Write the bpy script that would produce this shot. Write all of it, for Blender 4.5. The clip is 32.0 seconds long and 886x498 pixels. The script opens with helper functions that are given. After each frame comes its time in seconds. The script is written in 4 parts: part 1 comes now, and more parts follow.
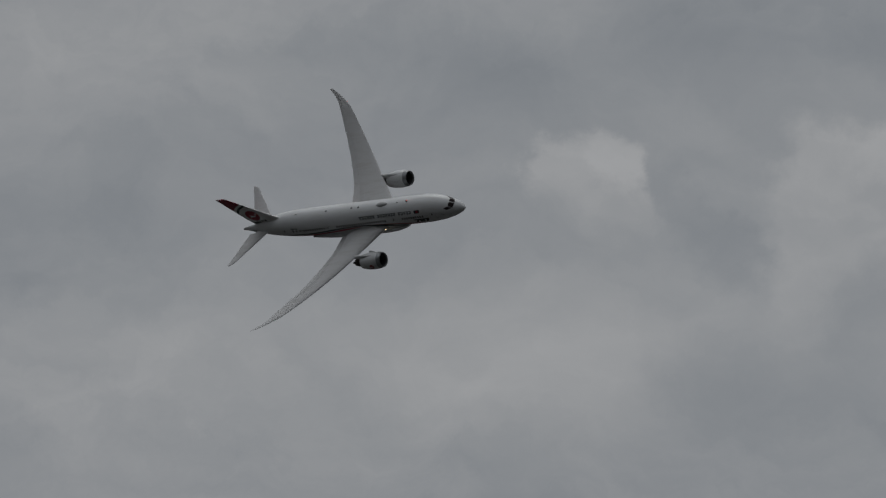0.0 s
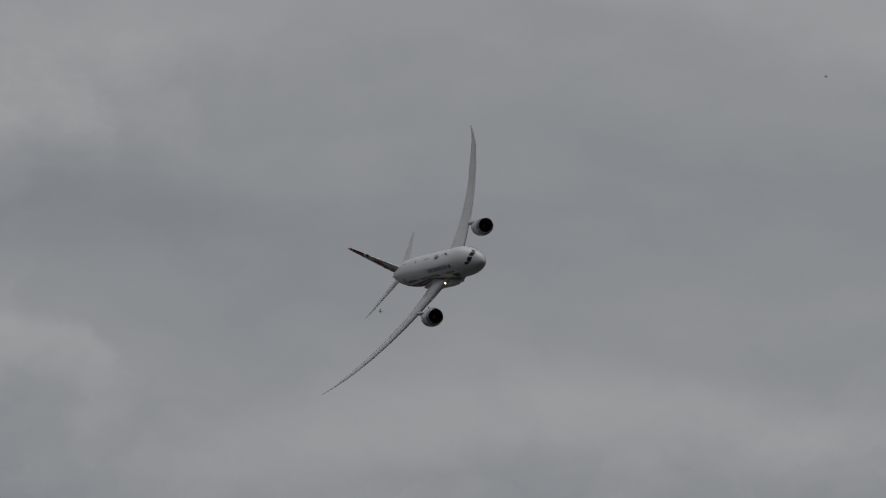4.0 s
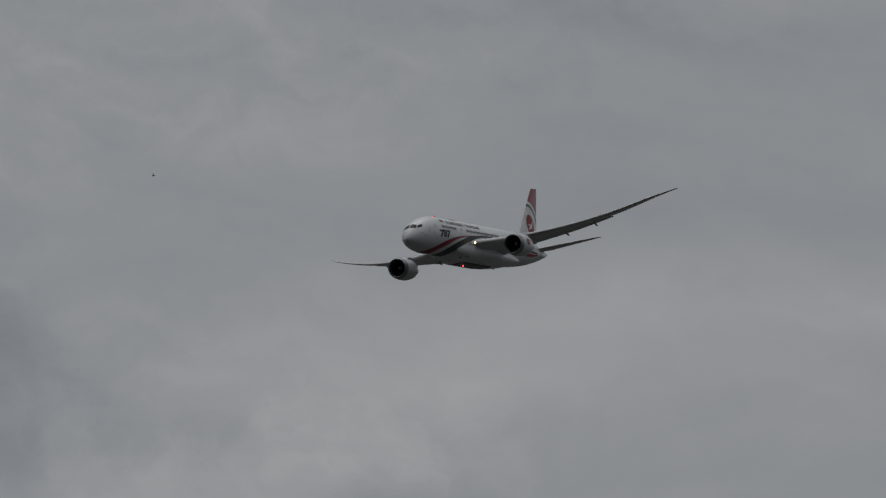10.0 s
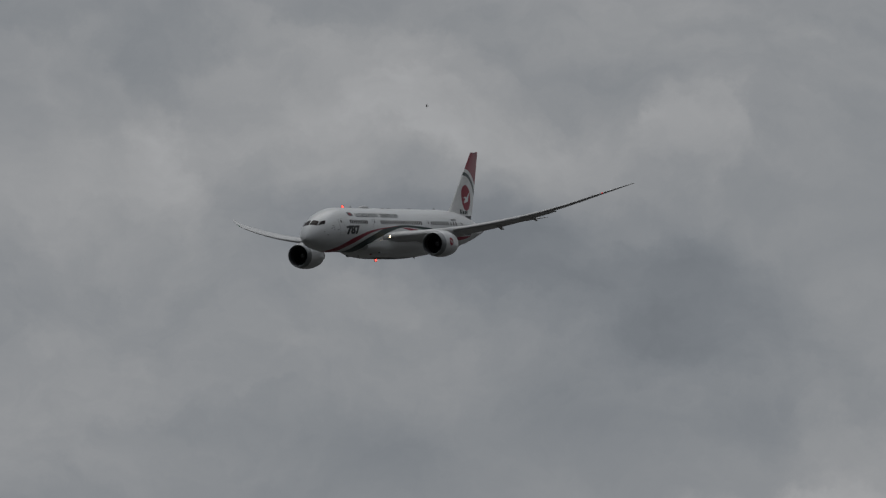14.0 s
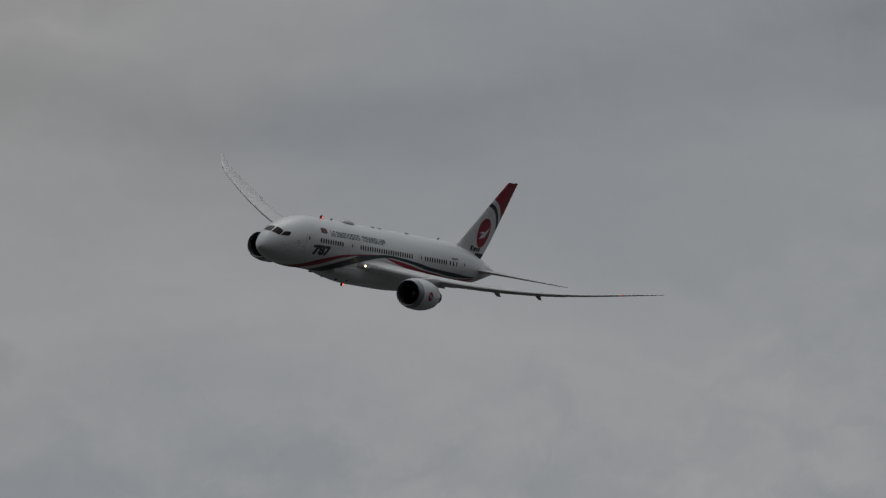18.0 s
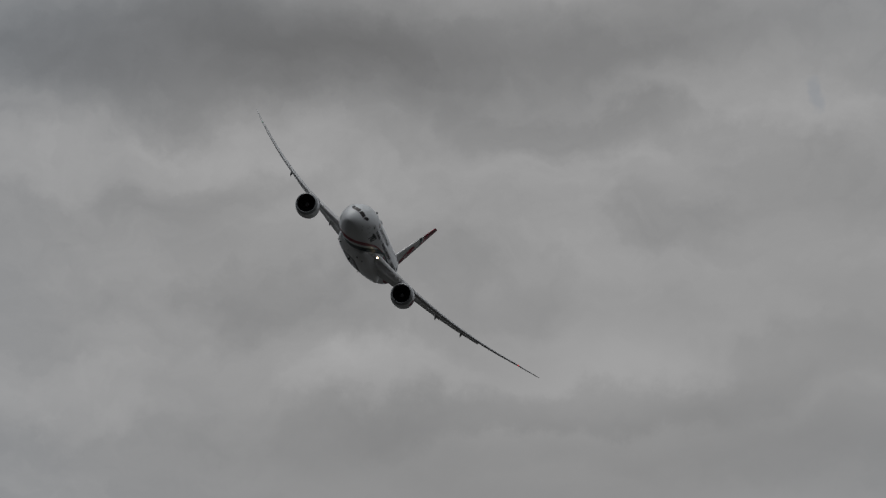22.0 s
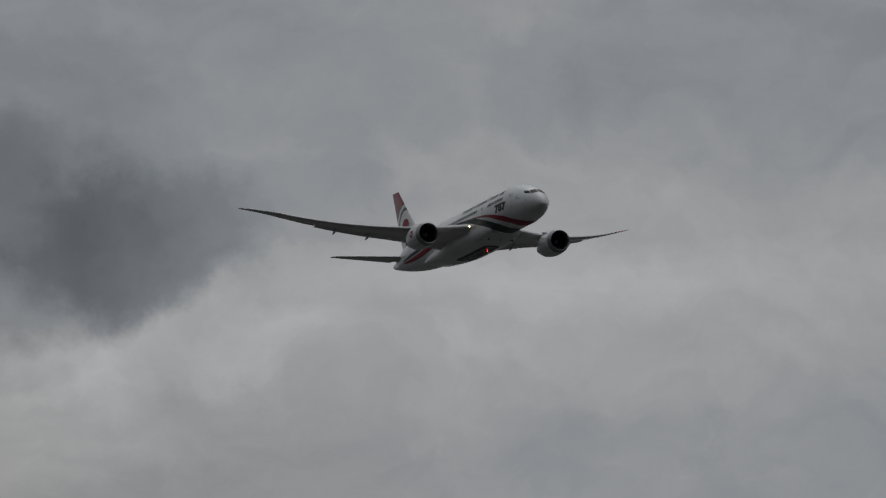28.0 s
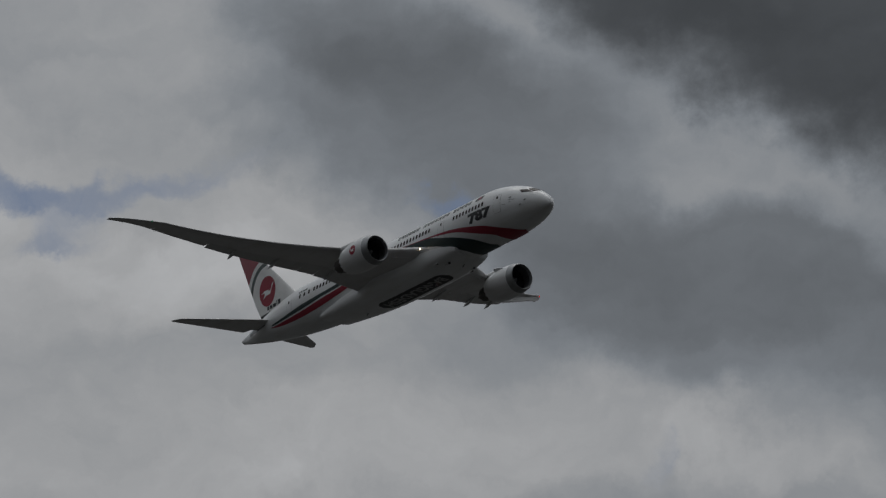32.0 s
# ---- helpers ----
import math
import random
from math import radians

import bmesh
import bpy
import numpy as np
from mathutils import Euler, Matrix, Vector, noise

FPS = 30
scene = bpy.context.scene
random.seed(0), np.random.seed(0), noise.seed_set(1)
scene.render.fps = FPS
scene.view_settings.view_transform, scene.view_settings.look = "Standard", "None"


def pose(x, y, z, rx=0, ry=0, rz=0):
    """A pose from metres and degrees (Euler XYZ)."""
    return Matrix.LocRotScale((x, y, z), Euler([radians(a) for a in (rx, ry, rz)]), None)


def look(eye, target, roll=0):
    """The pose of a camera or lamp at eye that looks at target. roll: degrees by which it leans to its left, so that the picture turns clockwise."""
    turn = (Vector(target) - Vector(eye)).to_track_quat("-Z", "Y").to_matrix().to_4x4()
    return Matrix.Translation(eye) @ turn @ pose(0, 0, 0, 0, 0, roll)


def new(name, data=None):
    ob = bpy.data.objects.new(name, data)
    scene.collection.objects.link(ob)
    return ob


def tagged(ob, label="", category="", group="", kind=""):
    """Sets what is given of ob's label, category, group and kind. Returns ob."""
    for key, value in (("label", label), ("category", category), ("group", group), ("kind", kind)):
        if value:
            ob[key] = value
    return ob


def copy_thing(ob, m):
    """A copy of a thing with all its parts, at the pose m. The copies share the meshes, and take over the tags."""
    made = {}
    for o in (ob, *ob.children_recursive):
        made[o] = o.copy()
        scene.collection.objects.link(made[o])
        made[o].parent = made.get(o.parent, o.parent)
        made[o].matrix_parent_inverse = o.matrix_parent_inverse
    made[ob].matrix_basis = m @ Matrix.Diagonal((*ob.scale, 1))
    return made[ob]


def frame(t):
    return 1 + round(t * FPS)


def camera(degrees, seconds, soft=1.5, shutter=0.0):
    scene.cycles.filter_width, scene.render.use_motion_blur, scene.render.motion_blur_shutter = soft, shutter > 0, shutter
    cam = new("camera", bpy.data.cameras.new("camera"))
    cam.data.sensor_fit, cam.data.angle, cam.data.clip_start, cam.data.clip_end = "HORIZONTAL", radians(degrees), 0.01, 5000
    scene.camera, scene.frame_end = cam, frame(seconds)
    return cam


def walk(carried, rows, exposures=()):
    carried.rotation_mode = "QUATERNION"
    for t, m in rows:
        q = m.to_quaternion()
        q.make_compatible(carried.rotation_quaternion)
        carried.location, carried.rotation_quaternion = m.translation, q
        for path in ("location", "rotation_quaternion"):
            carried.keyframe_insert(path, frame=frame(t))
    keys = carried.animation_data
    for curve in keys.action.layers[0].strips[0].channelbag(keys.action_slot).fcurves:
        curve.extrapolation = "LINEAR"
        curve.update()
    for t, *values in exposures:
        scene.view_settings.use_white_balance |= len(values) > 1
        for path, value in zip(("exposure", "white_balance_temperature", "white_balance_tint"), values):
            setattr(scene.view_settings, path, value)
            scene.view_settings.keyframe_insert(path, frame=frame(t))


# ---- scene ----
cam = camera(4.2252, 32.0, soft=1.3)
EYE = (0.0, 0.0, 1.7)
# seconds, tilt and turn of the standing camera on its tripod
CAMERA_ROWS = (
    (0, 92.8113, 2.2376), (0.5, 92.8436, 1.321), (1, 92.7682, 0.5014), (1.5, 92.7735, -0.2965),
    (2, 92.8436, -1.1215), (2.5, 92.9407, -1.8763), (3, 93.0404, -2.5099), (3.5, 93.0755, -3.0625),
    (4, 93.0917, -3.5343), (4.5, 93.1213, -3.9387), (5, 93.4313, -4.1652), (5.5, 93.8896, -4.2595),
    (6, 94.321, -4.2386), (6.5, 94.5581, -4.1819), (7, 94.5743, -4.0416), (7.5, 94.597, -3.7721),
    (8, 94.6908, -3.3715), (8.5, 94.7892, -2.9853), (9, 94.8034, -2.6243), (9.5, 94.7819, -2.241),
    (10, 94.7561, -1.9307), (10.5, 94.7869, -1.5585), (11, 94.8369, -1.2042), (11.5, 94.8771, -0.7574),
    (12, 94.8473, -0.2613), (12.5, 94.8285, 0.1817), (13, 94.7338, 0.6467), (13.5, 94.6648, 1.1696),
    (14, 94.6218, 1.6747), (14.5, 94.6531, 2.1832), (15, 94.6613, 2.7342), (15.5, 94.6259, 3.3264),
    (16, 94.5687, 3.9566), (16.5, 94.516, 4.63), (17, 94.4916, 5.3594), (17.5, 94.4983, 6.0878),
    (18, 94.5259, 6.7173), (18.5, 94.602, 7.4837), (19, 94.6982, 8.1926), (19.5, 94.8699, 8.9083),
    (20, 95.1375, 9.503), (20.5, 95.5209, 10.0378), (21, 95.7899, 10.2629), (21.5, 96.0287, 10.5188),
    (22, 96.205, 10.6569), (22.5, 96.4146, 10.8201), (23, 96.5887, 10.9358), (23.5, 96.7835, 11.0184),
    (24, 96.962, 10.9508), (24.5, 97.2062, 10.8172), (25, 97.453, 10.378), (25.5, 97.7356, 9.8953),
    (26, 97.93, 9.4046), (26.5, 98.1, 8.879), (27, 98.24, 8.3125), (27.5, 98.39, 7.7304),
    (28, 98.665, 7.1853), (28.5, 98.945, 6.7201), (29, 99.3334, 6.1563), (29.5, 99.673, 5.2868),
    (30, 100.088, 4.375), (30.5, 100.592, 3.5876), (31, 100.976, 2.7844), (31.5, 101.442, 1.9168),
    (32, 101.923, 0.9791),
)
walk(cam, [(t, pose(*EYE, rx, 0, rz)) for t, rx, rz in CAMERA_ROWS])

# ---- world: overcast sky ----
PX = 21253          # one unit of the cloud map is 1/PX rad
BASE_EL = radians(3)


class Nodes:
    """Short hand for shader nodes."""

    def __init__(self, tree):
        self.t = tree
        tree.nodes.clear()

    def add(self, kind, **props):
        n = self.t.nodes.new(kind)
        if "operation" in props:
            n.operation = props["operation"]
        if "use_clamp" in props:
            n.use_clamp = props["use_clamp"]
        if "interpolation_type" in props:
            n.interpolation_type = props["interpolation_type"]
        if "clamp" in props:
            n.clamp = props["clamp"]
        if "data_type" in props:
            n.data_type = props["data_type"]
        if "blend_type" in props:
            n.blend_type = props["blend_type"]
        if "noise_dimensions" in props:
            n.noise_dimensions = props["noise_dimensions"]
        if "noise_type" in props:
            n.noise_type = props["noise_type"]
        if "sky_type" in props:
            n.sky_type = props["sky_type"]
        if "sun_disc" in props:
            n.sun_disc = props["sun_disc"]
        return n

    def put(self, socket, v):
        if isinstance(v, bpy.types.NodeSocket):
            self.t.links.new(v, socket)
        elif v is not None:
            socket.default_value = v

    def math(self, op, a, b=None, c=None, clamp=False):
        n = self.add("ShaderNodeMath", operation=op, use_clamp=clamp)
        for s, v in zip(n.inputs, (a, b, c)):
            self.put(s, v)
        return n.outputs[0]

    def ramp(self, x, a, b, lo=0.0, hi=1.0, smooth=True):
        n = self.add("ShaderNodeMapRange", interpolation_type="SMOOTHSTEP" if smooth else "LINEAR", clamp=not smooth)
        for k, v in zip((0, 1, 2, 3, 4), (x, a, b, lo, hi)):
            self.put(n.inputs[k], v)
        return n.outputs[0]

    def mix(self, f, a, b, kind="MIX"):
        n = self.add("ShaderNodeMix", data_type="RGBA", blend_type=kind)
        self.put(n.inputs[0], f)
        self.put(n.inputs[6], (*a, 1) if isinstance(a, tuple) and len(a) == 3 else a)
        self.put(n.inputs[7], (*b, 1) if isinstance(b, tuple) and len(b) == 3 else b)
        return n.outputs[2]

    def xyz(self, x, y, z=0.0):
        n = self.add("ShaderNodeCombineXYZ")
        for s, v in zip(n.inputs, (x, y, z)):
            self.put(s, v)
        return n.outputs[0]

    def split(self, v):
        n = self.add("ShaderNodeSeparateXYZ")
        self.put(n.inputs[0], v)
        return n.outputs[0], n.outputs[1], n.outputs[2]

    def noise(self, vec, scale, detail=4.0, rough=0.5, distort=0.0, kind="FBM"):
        n = self.add("ShaderNodeTexNoise", noise_dimensions="3D", noise_type=kind)
        self.put(n.inputs["Vector"], vec)
        n.inputs["Scale"].default_value = scale
        n.inputs["Detail"].default_value = detail
        n.inputs["Roughness"].default_value = rough
        n.inputs["Distortion"].default_value = distort
        return n.outputs[0]

    def dot(self, a, b):
        n = self.add("ShaderNodeVectorMath", operation="DOT_PRODUCT")
        self.put(n.inputs[0], a)
        self.put(n.inputs[1], b)
        return n.outputs["Value"]

    def vmath(self, op, a, b):
        n = self.add("ShaderNodeVectorMath", operation=op)
        self.put(n.inputs[0], a)
        self.put(n.inputs[1], b)
        return n.outputs[0]


SUN_EL, SUN_AZ = 62.0, -4.0
SUN_DIR = (math.sin(radians(SUN_AZ)) * math.cos(radians(SUN_EL)), math.cos(radians(SUN_AZ)) * math.cos(radians(SUN_EL)), math.sin(radians(SUN_EL)))
FAR_SIDE = 0.03


def build_world():
    """Overcast sky: layered cloud in angular map units, a few blue gaps, the zenith brighter than the horizon."""
    w = bpy.data.worlds.new("sky")
    scene.world = w
    w.use_nodes = True
    k = Nodes(w.node_tree)
    out = k.add("ShaderNodeOutputWorld")
    bg = k.add("ShaderNodeBackground")
    w.node_tree.links.new(bg.outputs[0], out.inputs[0])
    vec = k.add("ShaderNodeTexCoord").outputs["Generated"]
    x, y, z = k.split(vec)
    az = k.math("MULTIPLY", k.math("ARCTAN2", x, y), PX * 0.001)
    el = k.math("MULTIPLY", k.math("SUBTRACT", k.math("ARCSINE", z), BASE_EL), PX * 0.001)
    p = k.xyz(az, el)

    def colour_noise(v, scale, detail, rough):
        n = k.add("ShaderNodeTexNoise", noise_dimensions="3D")
        k.put(n.inputs["Vector"], v)
        n.inputs["Scale"].default_value, n.inputs["Detail"].default_value, n.inputs["Roughness"].default_value = scale, detail, rough
        return k.vmath("SUBTRACT", n.outputs["Color"], (0.5, 0.5, 0.5))

    q = k.vmath("ADD", p, k.vmath("MULTIPLY", colour_noise(p, 2.8, 8, 0.60), (0.46, 0.36, 0.0)))
    soft_q = k.vmath("ADD", p, k.vmath("MULTIPLY", colour_noise(p, 1.3, 3, 0.5), (0.5, 0.35, 0.0)))
    total = {"shade": None, "gap": None, "warm": None, "calm": None}

    def bank(cx, cy, rx, ry, amount, turn=0, soft=0.6, field="shade", billow=True, crown=False):
        """A mass of cloud: centre and half axes in the map, its change of brightness in stops, softness of its edge; a crown is crisp on top and fades below."""
        d = k.vmath("SUBTRACT", q if billow else soft_q, (cx / 1000, cy / 1000, 0))
        co, si = math.cos(radians(turn)) * 1000, math.sin(radians(turn)) * 1000
        across, above = k.dot(d, (co / rx, si / rx, 0)), k.dot(d, (-si / ry, co / ry, 0))
        far = k.math("SQRT", k.math("MULTIPLY_ADD", across, across, k.math("MULTIPLY", above, above)))
        v = k.ramp(far, 1 + soft, max(0.0, 1 - soft), 0.0, amount)
        if crown:
            v = k.math("MULTIPLY", v, k.ramp(above, -0.9, 0.5))
        total[field] = v if total[field] is None else k.math("ADD", total[field], v)

    # cumulus heaps round the start of the shot
    bank(-562, 25, 122, 112, 0.26, 4, 0.16, crown=True)
    bank(-520, 90, 60, 44, 0.10, 0, 0.4)
    bank(70, -150, 370, 335, 0.26, -24, 0.10, crown=True)
    bank(-30, 130, 120, 50, 0.12, 0, 0.5)
    bank(400, 0, 300, 46, 0.10, -32, 0.5)
    bank(420, -190, 330, 215, 0.14, -30, 0.16, crown=True)
    bank(-350, -50, 46, 130, -0.14, 32, 0.7)
    bank(330, -300, 330, 160, -0.34, -10, 0.7)
    bank(130, -200, 300, 270, -0.22, -24, 0.45)
    bank(-20, -280, 80, 80, 0.14, 20, 0.5)
    bank(-330, -300, 130, 70, -0.16, -10, 0.7)
    bank(-730, -250, 260, 130, 0.16, -8, 0.5)
    bank(-1400, -270, 360, 110, 0.14, 0, 0.7)
    bank(-1340, 90, 330, 100, -0.14, 0, 0.8)
    bank(-860, 170, 260, 130, -0.14, 0, 0.7)
    bank(-560, 300, 330, 60, -0.12, 0, 0.9, billow=False)
    bank(340, 230, 400, 90, 0.26, 6, 0.7)
    bank(700, 125, 300, 70, -0.12, 0, 0.9, billow=False)
    bank(1100, 160, 380, 60, 0.10, 0, 0.8, billow=False)
    bank(1650, -280, 640, 76, 0.18, 2, 0.8, billow=False)
    bank(1200, -60, 520, 80, -0.08, 0, 0.9, billow=False)
    bank(1500, 330, 500, 80, 0.10, 0, 0.9, billow=False)
    bank(2200, 480, 300, 80, 0.20, 0, 0.8, billow=False)
    bank(1700, 545, 300, 60, 0.14, 0, 0.8, billow=False)
    bank(1300, 700, 420, 50, -0.08, 3, 0.8, billow=False)
    bank(1400, -40, 800, 330, 0.8, 0, 0.4, "calm", False)
    bank(-300, -60, 1250, 360, 0.42, 0, 0.4, "calm", False)
    # layer above the start, crossed on the way back
    bank(-700, 700, 470, 300, 0.22, -24, 0.14, crown=True)
    bank(-900, 800, 300, 170, 0.10, 10, 0.2)
    bank(-640, 850, 180, 70, 0.10, -20, 0.2)
    bank(-190, 780, 100, 110, 0.22, -20, 0.2, crown=True)
    bank(-300, 740, 190, 130, 0.10, 0, 0.2)
    bank(-640, 640, 330, 100, -0.26, -6, 0.7)
    bank(-380, 560, 300, 150, -0.28, -18, 0.6)
    bank(-120, 440, 330, 130, -0.22, -12, 0.7)
    bank(-730, 540, 120, 90, 0.14, 0, 0.7)

    bank(-502, 400, 130, 70, 0.12, 0, 0.8)
    bank(-1330, 720, 330, 250, 0.24, -30, 0.14, crown=True)
    bank(-1150, 610, 110, 140, -0.16, 20, 0.7)
    bank(-1250, 400, 160, 90, 0.12, 0, 0.4)
    bank(500, 720, 620, 90, -0.08, 0, 0.9, billow=False)
    bank(900, 480, 620, 90, 0.16, 0, 0.8, billow=False)
    bank(300, 420, 420, 70, 0.10, 0, 0.8, billow=False)
    # smooth brighter layer
    bank(-3000, 600, 1500, 380, 0.10, 0, 0.6, billow=False)
    bank(-1650, 900, 380, 120, -0.16, 0, 0.8, billow=False)
    bank(-2600, 830, 420, 60, -0.14, 5, 0.9, billow=False)
    bank(-3600, 980, 330, 90, 0.16, 12, 0.8, billow=False)
    bank(-3443, 403, 110, 60, -0.20, -10, 0.7)
    bank(-3320, 350, 60, 40, -0.14, 10, 0.7)
    bank(-3900, 900, 520, 70, -0.14, 0, 0.9, billow=False)
    # broken layer where the turn tightens
    bank(-4430, 1530, 440, 85, -0.40, -2, 0.6)
    bank(-3850, 1565, 560, 80, -0.18, 5, 0.8, billow=False)
    bank(-4300, 1370, 560, 70, 0.18, 0, 0.8, billow=False)
    bank(-3800, 1200, 600, 70, 0.12, 0, 0.8, billow=False)
    bank(-3440, 1690, 110, 80, 0.12, 0, 0.8)
    bank(-3530, 1690, 40, 60, -0.16, 20, 0.9)
    bank(-3560, 1630, 70, 35, -0.10, -20, 0.9)
    # long dark bank
    bank(-3790, 2150, 620, 190, -0.66, -3, 0.3)
    bank(-4330, 1970, 420, 150, -0.46, 0, 0.5)
    bank(-3790, 2030, 240, 90, -0.22, 10, 0.6)
    bank(-3500, 2260, 420, 150, -0.30, 8, 0.4)
    bank(-3180, 2140, 250, 120, -0.60, 10, 0.35)
    bank(-3386, 1960, 170, 60, 0.25, -30, 0.5)
    bank(-3148, 1950, 330, 80, 0.24, 10, 0.4)
    bank(-3000, 2030, 120, 50, -0.14, 10, 0.4)
    bank(-3298, 2480, 380, 150, -0.06, 0, 0.6)
    bank(-3420, 1950, 120, 60, -0.22, 0, 0.5)
    bank(-2048, 2480, 420, 110, -0.25, 10, 0.6)
    bank(-2300, 1950, 620, 130, 0.22, 0, 0.5)
    bank(-2500, 2230, 300, 60, 0.14, -10, 0.5)
    # bright layer with blue gaps and the dark cloud above
    bank(-1300, 2900, 900, 330, 0.20, 0, 0.6)
    bank(-1050, 3330, 640, 170, 0.46, 0, 0.6)
    bank(-1550, 2760, 360, 110, -0.24, 0, 0.7)
    bank(-700, 3250, 260, 90, 0.16, 10, 0.4)
    bank(-380, 3545, 350, 190, -0.62, -12, 0.5)
    bank(200, 3190, 440, 190, -0.62, -12, 0.28)
    bank(-30, 3430, 240, 100, 0.10, -25, 0.6)
    bank(40, 3450, 540, 330, -0.30, -18, 0.5)
    bank(-720, 3400, 340, 130, -0.20, -5, 0.7)
    bank(310, 3775, 700, 250, -1.95, -26, 0.28)
    bank(-560, 3740, 290, 120, -0.50, -20, 0.5)
    bank(130, 3480, 260, 60, 0.14, -28, 0.6)
    bank(-200, 2990, 700, 110, 0.28, 8, 0.45)
    bank(250, 2975, 260, 80, 0.30, 6, 0.4)
    bank(-1080, 3415, 400, 40, 0.95, 3, 0.8, "gap")
    bank(-1090, 3330, 120, 36, 0.9, 8, 0.8, "gap")
    bank(-314, 3385, 90, 30, 0.7, 0, 0.8, "gap")
    bank(6, 2925, 80, 40, 0.6, 0, 0.8, "gap")
    bank(-3316, 1461, 36, 50, 0.6, 0, 0.8, "gap")
    bank(-3550, 1010, 420, 170, 0.14, 10, 0.7, billow=False)
    bank(-3800, 1180, 1000, 800, 0.9, 0, 0.5, "warm", False)
    bank(-4350, 1180, 480, 120, 0.22, 0, 0.9, billow=False)
    bank(-3520, 930, 380, 80, 0.10, 4, 0.8, billow=False)
    bank(-2664, 2200, 1000, 480, 0.13, 0, 0.6, billow=False)
    # where the layer is smooth
    bank(1900, 650, 1150, 480, 0.9, 0, 0.4, "calm", False)
    bank(500, 640, 700, 200, 0.5, 0, 0.6, "calm", False)
    bank(-3000, 720, 1400, 420, 0.75, 0, 0.4, "calm", False)
    bank(-3700, 850, 900, 330, 0.10, 0, 0.7, billow=False)
    bank(-4014, 690, 420, 60, -0.16, 8, 0.8, billow=False)
    bank(-4050, 1080, 330, 90, 0.12, 6, 0.8, billow=False)
    bank(-2950, 1130, 330, 100, 0.16, 0, 0.8, billow=False)
    bank(-4400, 1580, 380, 50, -0.12, 0, 0.8, billow=False)
    bank(-3600, 1840, 520, 60, 0.05, 4, 0.7)
    bank(-850, 2960, 330, 120, 0.18, 0, 0.7)
    bank(-1766, 2540, 320, 130, 0.26, -8, 0.3, crown=True)
    bank(-2366, 2730, 420, 80, -0.20, 0, 0.6)
    bank(-2400, 2080, 420, 90, 0.14, 0, 0.6)
    bank(-2000, 2950, 480, 210, 0.26, 0, 0.6)
    bank(-1650, 2360, 320, 110, -0.14, 6, 0.6)
    bank(-3750, 1340, 520, 90, 0.18, 2, 0.7, billow=False)
    bank(-3400, 1060, 420, 80, -0.14, 0, 0.7, billow=False)
    bank(-4050, 1130, 160, 70, -0.12, 0, 0.8)
    bank(-4500, 1350, 330, 52, 0.20, 0, 0.5)
    bank(-4390, 1285, 110, 40, -0.18, 0, 0.6)
    bank(-4280, 1100, 110, 56, -0.22, 10, 0.6)
    bank(-3840, 1130, 120, 50, -0.14, 0, 0.6)
    bank(-3520, 1250, 110, 36, -0.16, 4, 0.6)
    bank(-4580, 950, 200, 50, 0.12, 0, 0.6)
    bank(-4090, 970, 150, 50, 0.18, 10, 0.5)
    bank(-3830, 905, 330, 44, -0.22, 8, 0.5)
    bank(-3380, 970, 260, 60, -0.20, 10, 0.6)
    bank(-3880, 825, 760, 76, -0.15, 0, 0.8, billow=False)
    bank(-4160, 740, 380, 80, -0.05, 12, 0.7)
    bank(-1960, 2465, 300, 110, 0.20, 0, 0.7)
    bank(-3320, 830, 400, 70, -0.14, -4, 0.7)
    bank(-3300, 1450, 190, 60, 0.14, -8, 0.6)
    bank(-3700, 1415, 240, 46, -0.22, -4, 0.5)
    bank(-4150, 1725, 430, 52, 0.20, 2, 0.6)
    bank(-3330, 1800, 220, 60, 0.16, -4, 0.5)
    bank(-3900, 1560, 380, 60, -0.14, -3, 0.7)
    wide = k.noise(k.vmath("MULTIPLY", soft_q, (0.36, 1.5, 1)), 1.2, 5, 0.5)
    puff = k.noise(k.vmath("MULTIPLY", q, (0.8, 1.3, 1)), 3.0, 8, 0.58, 0.3)
    grain = k.noise(k.vmath("MULTIPLY", q, (0.8, 1.2, 1)), 9.0, 7, 0.64)

    def relief(scale, dx, dy):
        """Heaps lit from above: the cloud's density less that a little way up."""
        v = k.vmath("MULTIPLY", q, (0.7, 1.15, 1))
        return k.math("SUBTRACT", k.noise(v, scale, 5, 0.55), k.noise(k.vmath("ADD", v, (dx, dy, 0.0)), scale, 5, 0.55))

    lit = k.math("ADD", relief(2.2, 0.02, 0.10), k.math("MULTIPLY", relief(5.5, 0.012, 0.045), 0.7))
    detail = k.math("MULTIPLY_ADD", k.math("SUBTRACT", puff, 0.5), 0.40, k.math("MULTIPLY", k.math("SUBTRACT", grain, 0.5), 0.27))
    detail = k.math("MULTIPLY_ADD", lit, 0.55, detail)
    s = k.math("ADD", total["shade"], k.math("MULTIPLY", k.math("SUBTRACT", wide, 0.5), 0.95))
    s = k.math("MULTIPLY_ADD", detail, k.math("SUBTRACT", 1.0, k.math("MINIMUM", total["calm"], 0.68)), s)
    level = k.math("MULTIPLY", k.math("POWER", 2.0, s), 0.262)
    tone = k.mix(k.ramp(s, -0.55, 0.42), (0.918, 1.0, 1.10), (0.982, 1.0, 1.026))
    tone = k.mix(total["warm"], tone, (1.006, 1.0, 1.0))
    cloud = k.mix(1.0, tone, k.xyz(level, level, level), "MULTIPLY")
    sky = k.add("ShaderNodeTexSky", sky_type="NISHITA", sun_disc=False)
    sky.sun_elevation, sky.sun_rotation = radians(SUN_EL), radians(SUN_AZ)
